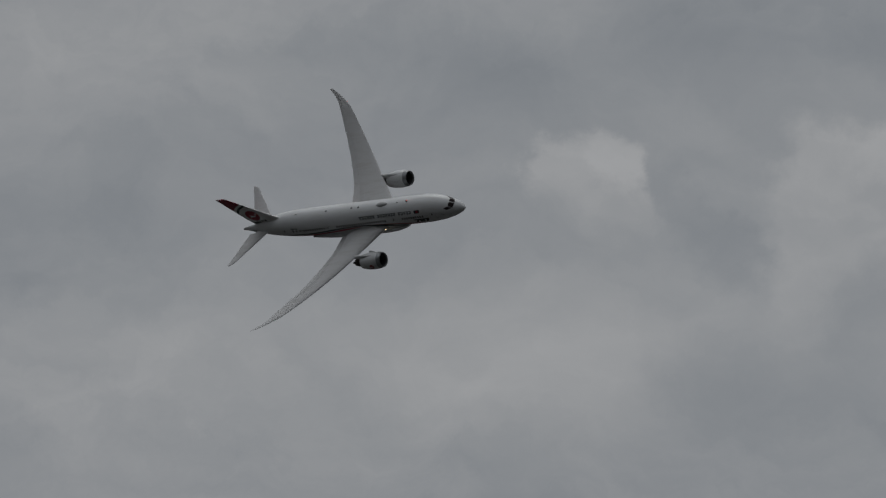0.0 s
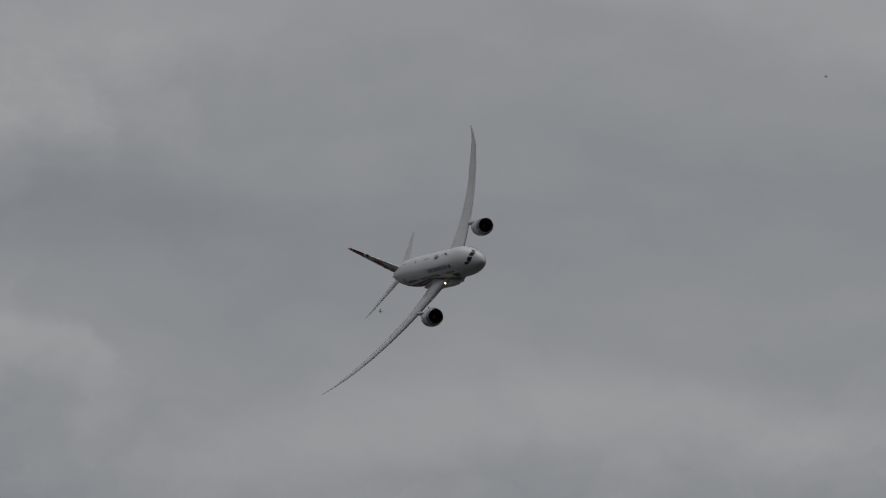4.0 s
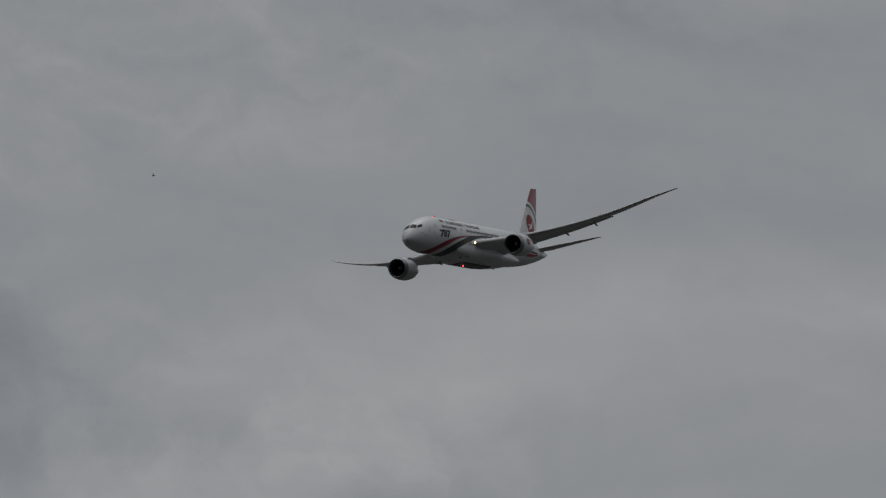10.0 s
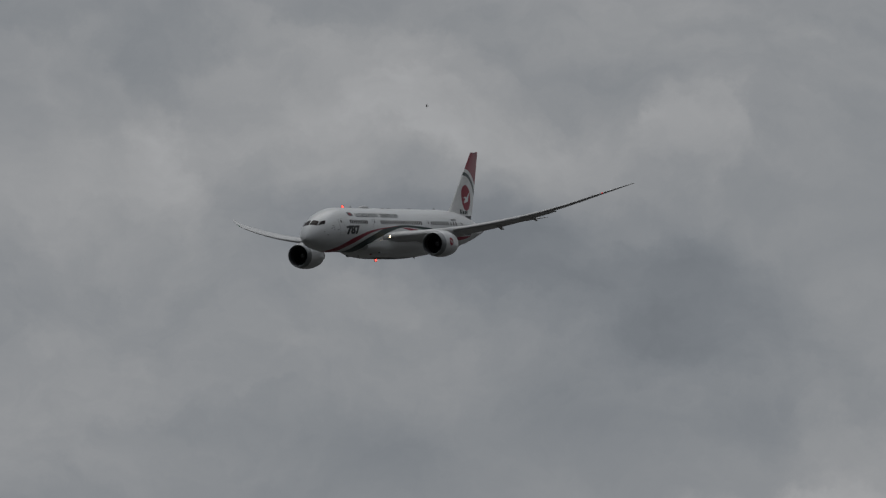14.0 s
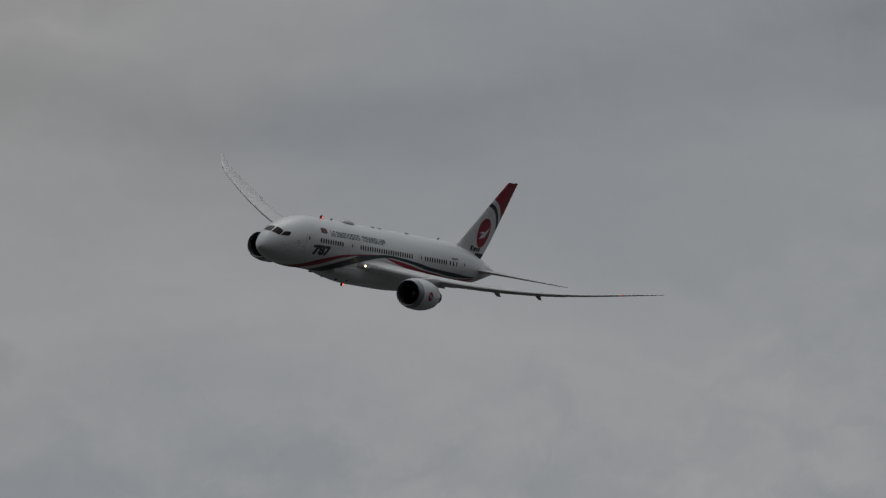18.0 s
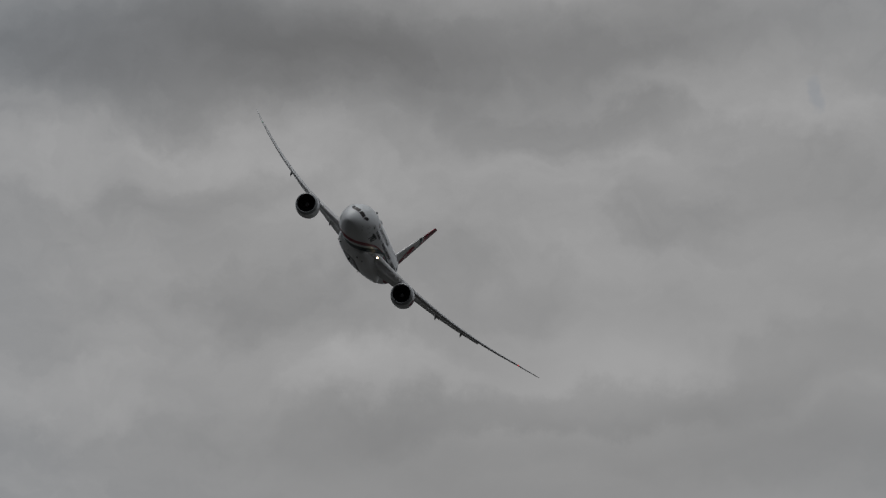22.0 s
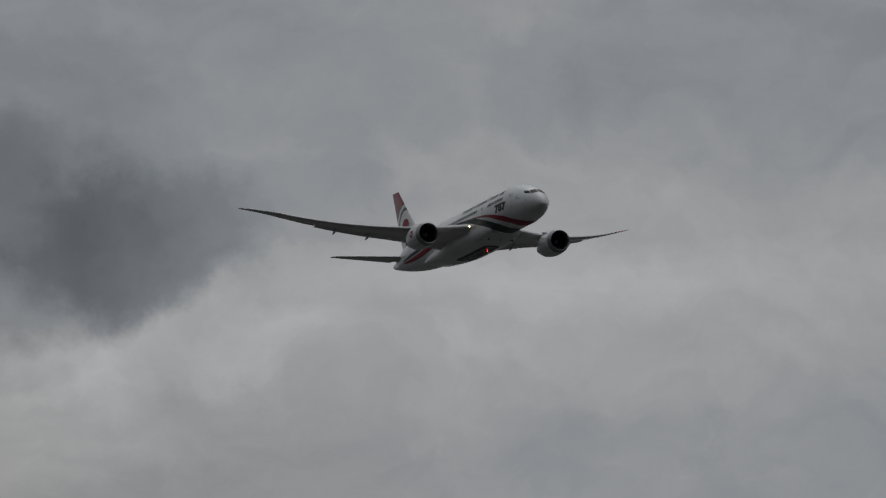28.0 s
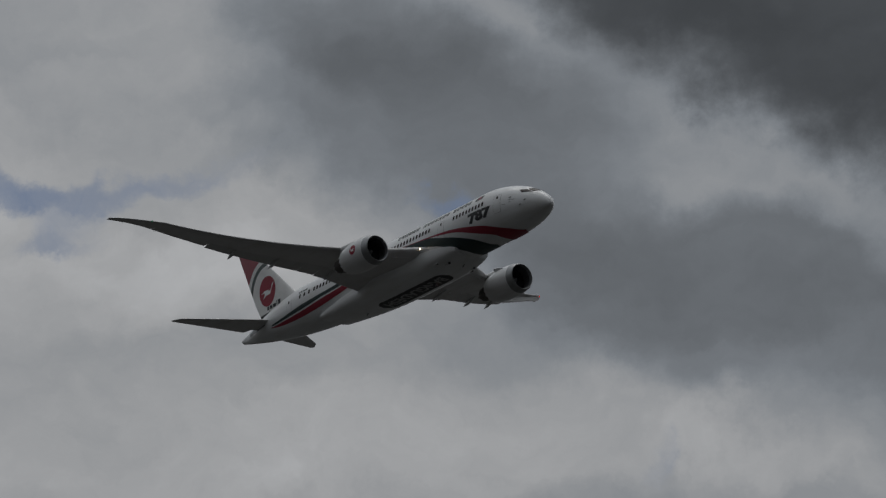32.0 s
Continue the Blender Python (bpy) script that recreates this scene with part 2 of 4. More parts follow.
    blue = k.mix(1.0, sky.outputs[0], (0.030, 0.030, 0.034), "MULTIPLY")
    c = k.mix(k.ramp(k.math("ADD", total["gap"], k.math("MULTIPLY", k.math("SUBTRACT", puff, 0.5), 1.3)), 0.35, 1.25), cloud, blue)
    # the hidden sun makes its half of the sky brighter than the half behind the camera
    toward = k.math("MULTIPLY_ADD", x, SUN_DIR[0], k.math("MULTIPLY_ADD", y, SUN_DIR[1], k.math("MULTIPLY", z, SUN_DIR[2])))
    half = k.math("MINIMUM", k.ramp(toward, 0.02, 0.45, FAR_SIDE, 1.0, False), 1.0)
    up = k.math("MULTIPLY", half, k.math("MULTIPLY", k.ramp(z, 0.17, 0.9, 1.0, ZENITH, False), k.ramp(toward, 0.75, 1.0, 1.0, 1.5)))
    k.put(bg.inputs[0], k.mix(1.0, c, k.xyz(up, up, up), "MULTIPLY"))
    bg.inputs[1].default_value = 1.0


ZENITH = 1.65
build_world()
sun = new("sun", bpy.data.lights.new("sun", "SUN"))
sun.data.energy, sun.data.angle, sun.data.color = 0.3, radians(40), (1.0, 0.96, 0.9)
sun.matrix_world = look((0, 0, 500), Vector((0, 0, 500)) - Vector(SUN_DIR))


# ---- materials ----
def base_material(name):
    m = bpy.data.materials.new(name)
    m.use_nodes = True
    k = Nodes(m.node_tree)
    out = k.add("ShaderNodeOutputMaterial")
    p = k.add("ShaderNodeBsdfPrincipled")
    m.node_tree.links.new(p.outputs[0], out.inputs[0])
    return m, k, p


def object_vec(k):
    return k.add("ShaderNodeTexCoord").outputs["Object"]


def paint(name, colour, rough=0.3, dirt=0.12, metal=0.0, coat=0.3, wavy=True):
    """Aircraft paint: large soft soiling streaked along the airflow, fine grain, slight waviness."""
    m, k, p = base_material(name)
    v = object_vec(k)
    streak = k.vmath("MULTIPLY", v, (0.16, 1.0, 1.0))
    a = k.noise(streak, 1.1, 5, 0.6)
    b = k.noise(v, 9.0, 3, 0.6)
    amount = k.math("ADD", k.ramp(a, 0.42, 0.75), k.math("MULTIPLY", k.ramp(b, 0.4, 0.8), 0.35))
    dark = tuple(c * (1 - 2.2 * dirt) * s for c, s in zip(colour, (1.0, 0.98, 0.94)))
    k.put(p.inputs["Base Color"], k.mix(k.math("MULTIPLY", amount, 0.7, clamp=True), colour, dark))
    k.put(p.inputs["Roughness"], k.ramp(b, 0.3, 0.7, rough * 0.85, rough * 1.25))
    p.inputs["Metallic"].default_value = metal
    p.inputs["Coat Weight"].default_value = coat
    p.inputs["Coat Roughness"].default_value = 0.12
    if wavy:
        bump = k.add("ShaderNodeBump")
        bump.inputs["Strength"].default_value = 0.05
        bump.inputs["Distance"].default_value = 0.05
        k.put(bump.inputs["Height"], k.noise(v, 1.6, 3, 0.5))
        k.put(p.inputs["Normal"], bump.outputs[0])
    return m


def glow(name, colour, strength):
    m, k, p = base_material(name)
    p.inputs["Base Color"].default_value = (*colour, 1)
    p.inputs["Emission Color"].default_value = (*colour, 1)
    p.inputs["Emission Strength"].default_value = strength
    p.inputs["Roughness"].default_value = 0.2
    return m


WHITE = paint("white_paint", (0.775, 0.79, 0.80), 0.32, 0.07)
WING_GREY = paint("wing_grey_paint", (0.62, 0.62, 0.622), 0.42, 0.07, wavy=False)
WING_EDGE = paint("leading_edge_metal", (0.62, 0.62, 0.625), 0.42, 0.07, 0.0, 0.0, False)
NACELLE = paint("nacelle_white_paint", (0.72, 0.73, 0.74), 0.33, 0.10)
LIP = paint("inlet_lip_grey", (0.30, 0.31, 0.32), 0.34, 0.15, 0.5, 0.0)
RED = paint("livery_red", (0.31, 0.012, 0.036), 0.48, 0.08, 0.0, 0.0)
GREEN = paint("livery_dark_green", (0.012, 0.035, 0.034), 0.48, 0.08, 0.0, 0.0)
BLACK = paint("black_lettering", (0.014, 0.015, 0.017), 0.48, 0.08, 0.0, 0.0)
SLATE = paint("title_grey_green", (0.022, 0.034, 0.034), 0.48, 0.08, 0.0, 0.0)
BELLY_BLACK = paint("belly_panel_black", (0.017, 0.018, 0.020), 0.48, 0.12, 0.0, 0.0)
BELLY_TEXT = paint("belly_lettering_grey", (0.32, 0.325, 0.33), 0.4, 0.1)
FAIRING = paint("fairing_light_grey", (0.62, 0.625, 0.63), 0.36, 0.16)
DOME = paint("dome_grey_paint", (0.46, 0.465, 0.47), 0.4, 0.1)
DARK_METAL = paint("fan_dark_metal", (0.035, 0.036, 0.04), 0.42, 0.2, 0.6, 0.0)
DUCT = paint("inlet_duct_grey", (0.10, 0.10, 0.105), 0.5, 0.2, 0.0, 0.0)
HOT = paint("exhaust_brown_metal", (0.11, 0.10, 0.095), 0.45, 0.2, 0.8, 0.0)
SEAL = paint("panel_seam_grey", (0.36, 0.36, 0.36), 0.5, 0.1, 0.0, 0.0)
SEAM = paint("fitting_dark_grey", (0.12, 0.12, 0.125), 0.5, 0.1, 0.0, 0.0)
SCRUB = paint("scrub_plate_grey", (0.27, 0.275, 0.28), 0.4, 0.15, 0.4, 0.0)
CHAFF = paint("bird_feather_dark", (0.06, 0.055, 0.05), 0.8, 0.2, 0.0, 0.0)
LANDING = glow("landing_light_glow", (1.0, 0.80, 0.52), 5.0)
BEACON = glow("beacon_red", (1.0, 0.07, 0.05), 3.5)
NAV_RED = glow("tip_light_red", (0.9, 0.03, 0.03), 0.5)
NAV_GREEN = glow("tip_light_green", (0.03, 0.35, 0.16), 0.12)


def glass_material():
    m, k, p = base_material("flight_deck_glass")
    v = object_vec(k)
    k.put(p.inputs["Base Color"], k.mix(k.noise(v, 2.0), (0.026, 0.020, 0.021), (0.045, 0.034, 0.034)))
    p.inputs["Roughness"].default_value = 0.12
    p.inputs["IOR"].default_value = 1.33
    p.inputs["Specular IOR Level"].default_value = 0.12
    return m


GLASS = glass_material()


def fin_material():
    """White fin paint with a dark green arc and a red top, both round one centre."""
    m, k, p = base_material("fin_livery_paint")
    v = object_vec(k)
    x, _, z = k.split(v)
    dx = k.math("ADD", x, 50.5 - 27.0)
    dz = k.math("SUBTRACT", z, 4.5)
    r = k.math("SQRT", k.math("ADD", k.math("MULTIPLY", dx, dx), k.math("MULTIPLY", dz, dz)))
    green = k.math("MULTIPLY", k.math("MULTIPLY", k.math("GREATER_THAN", r, 3.70), k.math("LESS_THAN", r, 4.22)), k.math("GREATER_THAN", z, 4.9))
    red = k.math("MULTIPLY", k.math("GREATER_THAN", r, 4.78), k.math("GREATER_THAN", z, 5.5))
    a = k.noise(v, 1.0, 5, 0.6)
    soil = k.ramp(a, 0.35, 0.75, 1.0, 0.88)
    c = k.mix(green, (0.80, 0.80, 0.79), (0.012, 0.035, 0.034))
    c = k.mix(red, c, (0.31, 0.012, 0.036))
    k.put(p.inputs["Base Color"], k.mix(1.0, c, k.xyz(soil, soil, soil), "MULTIPLY"))
    k.put(p.inputs["Roughness"], k.ramp(a, 0.3, 0.7, 0.28, 0.38))
    p.inputs["Coat Weight"].default_value = 0.3
    return m


FIN = fin_material()


def grass_material():
    m, k, p = base_material("airfield_grass")
    v = object_vec(k)
    a = k.noise(v, 0.004, 6, 0.6)
    b = k.noise(v, 0.3, 4, 0.6)
    # unseen ground: dark neutral grey keeps the light bounced onto undersides low
    c = k.mix(k.ramp(a, 0.4, 0.6), (0.027, 0.027, 0.0255), (0.048, 0.047, 0.042))
    k.put(p.inputs["Base Color"], k.mix(k.ramp(b, 0.3, 0.7, 0.0, 0.5), c, (0.020, 0.019, 0.019)))
    p.inputs["Roughness"].default_value = 0.9
    return m


# ---- mesh helpers ----
def finish(bm, name, material, smooth=35):
    bmesh.ops.recalc_face_normals(bm, faces=bm.faces)
    me = bpy.data.meshes.new(name)
    bm.to_mesh(me)
    bm.free()
    me.materials.append(material)
    me.polygons.foreach_set("use_smooth", [smooth > 0] * len(me.polygons))
    if smooth > 0:
        me.set_sharp_from_angle(angle=radians(smooth))
    return me


def part(name, bm, material, parent, label="", smooth=35):
    ob = new(name, finish(bm, name, material, smooth))
    ob.parent = parent
    if label:
        tagged(ob, label)
    return ob


def loft(rings, cap=True, closed=True):
    """Skin through rings of equal numbers of points."""
    bm = bmesh.new()
    vs = [[bm.verts.new(p) for p in r] for r in rings]
    n = len(vs[0])
    for a, b in zip(vs, vs[1:]):
        for i in range(n if closed else n - 1):
            j = (i + 1) % n
            bm.faces.new((a[i], a[j], b[j], b[i]))
    if cap and closed:
        bm.faces.new(vs[0])
        bm.faces.new(vs[-1])
    return bm


def lerp_table(table, x):
    xs, ys = zip(*table)
    return float(np.interp(x, xs, ys))


def smooth_line(points, steps):
    """Catmull-Rom through points, steps pieces between two."""
    p = [np.array(q, float) for q in points]
    p = [2 * p[0] - p[1], *p, 2 * p[-1] - p[-2]]
    out = []
    for i in range(1, len(p) - 2):
        a, b, c, d = p[i - 1:i + 3]
        for k in range(steps):
            t = k / steps
            out.append(0.5 * (2 * b + (c - a) * t + (2 * a - 5 * b + 4 * c - d) * t * t + (3 * b - a - 3 * c + d) * t ** 3))
    return out + [p[-2]]


# ---- ground ----
def build_ground():
    bm = bmesh.new()
    rings = []
    for r in (0, 60, 300, 1200, 4000, 9000, 20000):
        rings.append([bm.verts.new((r * math.cos(a), r * math.sin(a), 0)) for a in np.linspace(0, 2 * math.pi, 49)[:-1]] if r else [bm.verts.new((0, 0, 0))])
    for i in range(48):
        bm.faces.new((rings[0][0], rings[1][i], rings[1][(i + 1) % 48]))
    for a, b in zip(rings[1:], rings[2:]):
        for i in range(48):
            bm.faces.new((a[i], b[i], b[(i + 1) % 48], a[(i + 1) % 48]))
    ob = new("ground", finish(bm, "ground", grass_material(), 0))
    tagged(ob, "flat airfield grass, unseen, dark grey to bounce little light", "ground", kind="structure")


build_ground()

# ---- airliner ----
# Stations s run aft from the nose in metres; body axes: x ahead, y to port, z up; the origin is 27 m behind the nose.
def X(s):
    return 27.0 - s


RISE = 0.36


def hull(s):
    """Half width, crown height and keel height of the fuselage at station s."""
    n = max(0.0, s - 0.25)
    w = 2.885 * (1 - (1 - min(n, 9.6) / 9.6) ** 2.0) ** 0.60
    top = -0.95 + 3.92 * (1 - (1 - min(n, 9.2) / 9.2) ** 1.95) ** 0.66
    keel = -0.95 - 2.02 * (1 - (1 - min(n, 8.6) / 8.6) ** 2) ** 0.60
    if s > 36:
        w = max(0.24, 2.885 * (1 - ((s - 36) / 20.3) ** 2.3))
    if s > 43:
        top = 2.97 - 1.97 * ((s - 43) / 13.2) ** 1.7
    if s > 37:
        keel = -2.97 + 3.3 * ((s - 37) / 19.2) ** 1.75
    lift = RISE * min(1.0, s / 9.0, max(0.0, (56.2 - s) / 14.0))
    return w, top + lift, keel + lift


def skin(s, theta, off=0.0):
    """Point of the hull at station s, theta degrees down from the crown, port positive."""
    w, top, keel = hull(s)
    zc, h = (top + keel) / 2, (top - keel) / 2
    a = radians(theta)
    return Vector((X(s), (w + off) * math.sin(a), zc + (h + off) * math.cos(a)))


def theta_of(s, z):
    w, top, keel = hull(s)
    zc, h = (top + keel) / 2, (top - keel) / 2
    return math.degrees(math.acos(max(-1, min(1, (z - zc) / h))))


airliner = tagged(new("airliner"), "white twin-engine jet airliner with red and green stripes, flying", "airplane")


def build_fuselage():
    st = [0.25, 0.27, 0.31, 0.39, 0.46, 0.52, 0.62, 0.86, 1.15, 1.5, 1.9, 2.35, 2.85, 3.4, 4.0, 4.7, 5.5, 6.4, 7.4, 8.4, 9.4, 10.4, 11.5]
    st += list(np.arange(13, 36.1, 1.5)) + list(np.arange(36.5, 56.2, 0.6)) + [56.15]
    rings = [[skin(max(s, 0.2515), t) for t in np.linspace(0, 360, 73)[:-1]] for s in st]
    return part("fuselage", loft(rings), WHITE, airliner, "white painted fuselage with rows of small windows")


fuselage = build_fuselage()


def ribbon(name, upper, lower, material, sign, label="", off=0.024, across=6, steps=5):
    a, b = smooth_line(upper, steps), smooth_line(lower, steps)
    bm = bmesh.new()
    rows = []
    for p, q in zip(a, b):
        rows.append([bm.verts.new(skin(*(p + (q - p) * k / across) * np.array((1, 1)), off) * 1) for k in range(across + 1)])
    for r1, r2 in zip(rows, rows[1:]):
        for k in range(across):
            bm.faces.new((r1[k], r1[k + 1], r2[k + 1], r2[k]))
    for v in bm.verts:
        v.co.y *= sign
    return part(name, bm, material, fuselage, label)


def skin_patch(name, corners, material, parent, sign, off=0.016, n=6, label=""):
    """Four-sided patch on the hull, corners as (s, theta), slightly rounded at its corners."""
    c = [np.array(q, float) for q in corners]
    bm = bmesh.new()
    g = []
    for i in range(n + 1):
        row = []
        for j in range(n + 1):
            u, v = i / n, j / n
            e = 0.12
            du, dv = abs(u - 0.5) * 2, abs(v - 0.5) * 2
            over = max(0.0, du + dv - 2 + e * 2) * 0.5
            uu = 0.5 + (u - 0.5) * (1 - over * 0.7)
            vv = 0.5 + (v - 0.5) * (1 - over * 0.7)
            q = (c[0] * (1 - uu) + c[1] * uu) * (1 - vv) + (c[3] * (1 - uu) + c[2] * uu) * vv
            p = skin(q[0], q[1], off)
            p.y *= sign
            row.append(bm.verts.new(p))
        g.append(row)
    for i in range(n):
        for j in range(n):
            bm.faces.new((g[i][j], g[i + 1][j], g[i + 1][j + 1], g[i][j + 1]))
    return part(name, bm, material, parent, label)


def flat_text(word, size, bold=0.0, shear=0.0):
    """Faces of a word in Blender's own font, as points and polygons, with its width."""
    cu = bpy.data.curves.new("lettering", "FONT")
    cu.body, cu.size, cu.shear, cu.offset = word, size, shear, bold
    cu.fill_mode = "FRONT"
    cu.resolution_u = 4
    ob = new("lettering", cu)
    bpy.context.view_layer.update()
    me = ob.evaluated_get(bpy.context.evaluated_depsgraph_get()).to_mesh()
    bm = bmesh.new()
    bm.from_mesh(me)
    bmesh.ops.triangulate(bm, faces=bm.faces)
    ys = [v.co.y for v in bm.verts]
    for y in np.linspace(min(ys), max(ys), 11)[1:-1]:
        bmesh.ops.bisect_plane(bm, geom=bm.verts[:] + bm.edges[:] + bm.faces[:], plane_co=(0, y, 0), plane_no=(0, 1, 0))
    bm.verts.index_update()
    pts = [tuple(v.co) for v in bm.verts]
    faces = [tuple(v.index for v in f.verts) for f in bm.faces]
    bm.free()
    ob.to_mesh_clear()
    bpy.data.objects.remove(ob)
    bpy.data.curves.remove(cu)
    return pts, faces


def letters_on_hull(name, word, s0, s1, theta0, height, material, sign, bold=0.02, off=0.02):
    """Word on the hull's side between stations, baseline at theta0, reading the right way on either side."""
    pts, faces = flat_text(word, 1.0, bold)
    x0, x1 = min(p[0] for p in pts), max(p[0] for p in pts)
    y0, y1 = min(p[1] for p in pts), max(p[1] for p in pts)
    bm = bmesh.new()
    vs = []
    for x, y, _ in pts:
        u = (x - x0) / (x1 - x0)
        s = s0 + (s1 - s0) * u if sign > 0 else s1 + (s0 - s1) * u
        p = skin(s, theta0 - math.degrees((y - y0) / (y1 - y0) * height / 2.93), off)
        p.y *= sign
        vs.append(bm.verts.new(p))
    for f in faces:
        try:
            bm.faces.new([vs[i] for i in f])
        except ValueError:
            pass
    bmesh.ops.triangulate(bm, faces=bm.faces)
    return part(name, bm, material, fuselage)


def title_letter(strokes, sign):
    """One letter of the title as plain strokes on the hull, each from (s, theta) to (s, theta)."""
    bm = bmesh.new()
    for a, t, b, u in strokes:
        rows = [[skin(x, t + (u - t) * k / 3, 0.018) for x in (a, b)] for k in range(4)]
        g = [[bm.verts.new((p.x, p.y * sign, p.z)) for p in r] for r in rows]
        for r1, r2 in zip(g, g[1:]):
            bm.faces.new((r1[0], r1[1], r2[1], r2[0]))
    return part("title_bar", bm, SLATE, fuselage)


RED_UP = [(5.0, 180), (5.6, 162.5), (6.5, 145.5), (9.2, 120.5), (13.4, 100.0), (17, 91.0), (20, 86.5), (23.5, 82.0)]
RED_LOW = [(8.0, 180), (8.2, 165.5), (8.7, 148.5), (10.9, 127.5), (13.6, 107.5), (16.3, 97.0), (19.3, 89.5), (23.6, 82.5)]
DARK_UP = [(10.1, 180), (11.4, 142.5), (13.9, 117.5), (16.6, 101.5), (18.5, 91.0), (20.2, 87.2), (22.5, 83.0), (25, 79.9), (27.8, 80.4), (32.5, 84.8), (35, 89.1), (38, 91.9), (42, 97.0), (46, 104.5), (48.7, 108.5)]
DARK_LOW = [(13.6, 180), (14.0, 154.5), (15.5, 132.5), (17, 118.5), (18.3, 110.5), (20, 101.5), (22, 93.0), (24.5, 86.5), (27, 85.5), (31.7, 91.0), (35, 96.8), (38.2, 99.6), (42, 106.7), (46.4, 111.7), (48.7, 112.7)]
REAR_UP = [(24.3, 86.2), (26.9, 87.8), (30.8, 93.2), (34.3, 99.3), (38.3, 103.4), (42.2, 111.0), (46.5, 115.0), (48.9, 115.5)]
REAR_LOW = [(24.4, 86.5), (26, 91.2), (30, 101.6), (33.7, 109.0), (37.8, 116.4), (42.7, 124.0), (46.7, 124.0), (49.0, 117.5)]


def build_livery():
    for sign in (1, -1):
        ribbon("stripe", RED_UP, RED_LOW, RED, sign, "deep red swoosh stripe")
        ribbon("stripe", DARK_UP, DARK_LOW, GREEN, sign, "blackish green swoosh stripe")
        ribbon("stripe", REAR_UP, REAR_LOW, RED, sign, "deep red rear stripe")
        letters_on_hull("lettering", "787", 7.5, 11.4, 106.0, 1.20, BLACK, sign, 0.062)
        # flag by the title
        f = skin_patch("flag", [(9.2, 43), (10.6, 43), (10.6, 56), (9.2, 56)], SLATE, fuselage, sign, 0.016, label="dark green flag with a red disc")
        bm = bmesh.new()
        ring = [bm.verts.new(skin(9.85 + 0.3 * math.cos(a), 49.5 + 5.2 * math.sin(a), 0.024)) for a in np.linspace(0, 2 * math.pi, 25)[:-1]]
        bm.faces.new(ring)
        for v in bm.verts:
            v.co.y *= sign
        part("flag_disc", bm, RED, f)
        # title as plain strokes, a few for each letter
        rnd = random.Random(5 if sign > 0 else 9)
        words = (10, 8) if sign > 0 else (5, 7, 6)
        total = sum(words) + 0.9 * (len(words) - 1)
        s, step = 11.4, 13.4 / total
        low, top = (59.0, 46.0) if sign > 0 else (57.0, 43.0)
        for count in words:
            for _ in range(count):
                wdt = step * (0.74 if sign > 0 else 0.9)
                pen = wdt * (0.27 if sign > 0 else 0.22)
                strokes = [(s, top, s + pen, low)]
                if sign > 0:
                    strokes.append((s + wdt - pen, top + rnd.choice((0, 0, 4.5)), s + wdt, low - rnd.choice((0, 0, 4.0))))
                    strokes.append((s + pen, rnd.choice((top, 50.5, low - 2.6)), s + wdt - pen, 0))
                    strokes.append((s + pen, rnd.choice((top, low - 2.6)), s + wdt - pen, 0))
                else:
                    strokes.append((s, top, s + wdt, 0))
                    strokes.append((s + wdt * 0.45, rnd.uniform(46, 49), s + wdt * 0.45 + pen, low - rnd.uniform(0, 3)))
                    strokes.append((s + pen, rnd.uniform(49, 53), s + wdt * rnd.uniform(0.6, 0.95), 0))
                title_letter([(a, t, b, u or t + 2.6) for a, t, b, u in strokes], sign)
                s += step
            s += 0.9 * step
        # registration bars
        for i in range(5):
            skin_patch("registration_bar", [(41.0 + 0.36 * i, 61), (41.24 + 0.36 * i, 61), (41.24 + 0.36 * i, 66.5), (41.0 + 0.36 * i, 66.5)], SLATE, fuselage, sign, 0.016, 2)


build_livery()

WINDOW_Z = 1.22


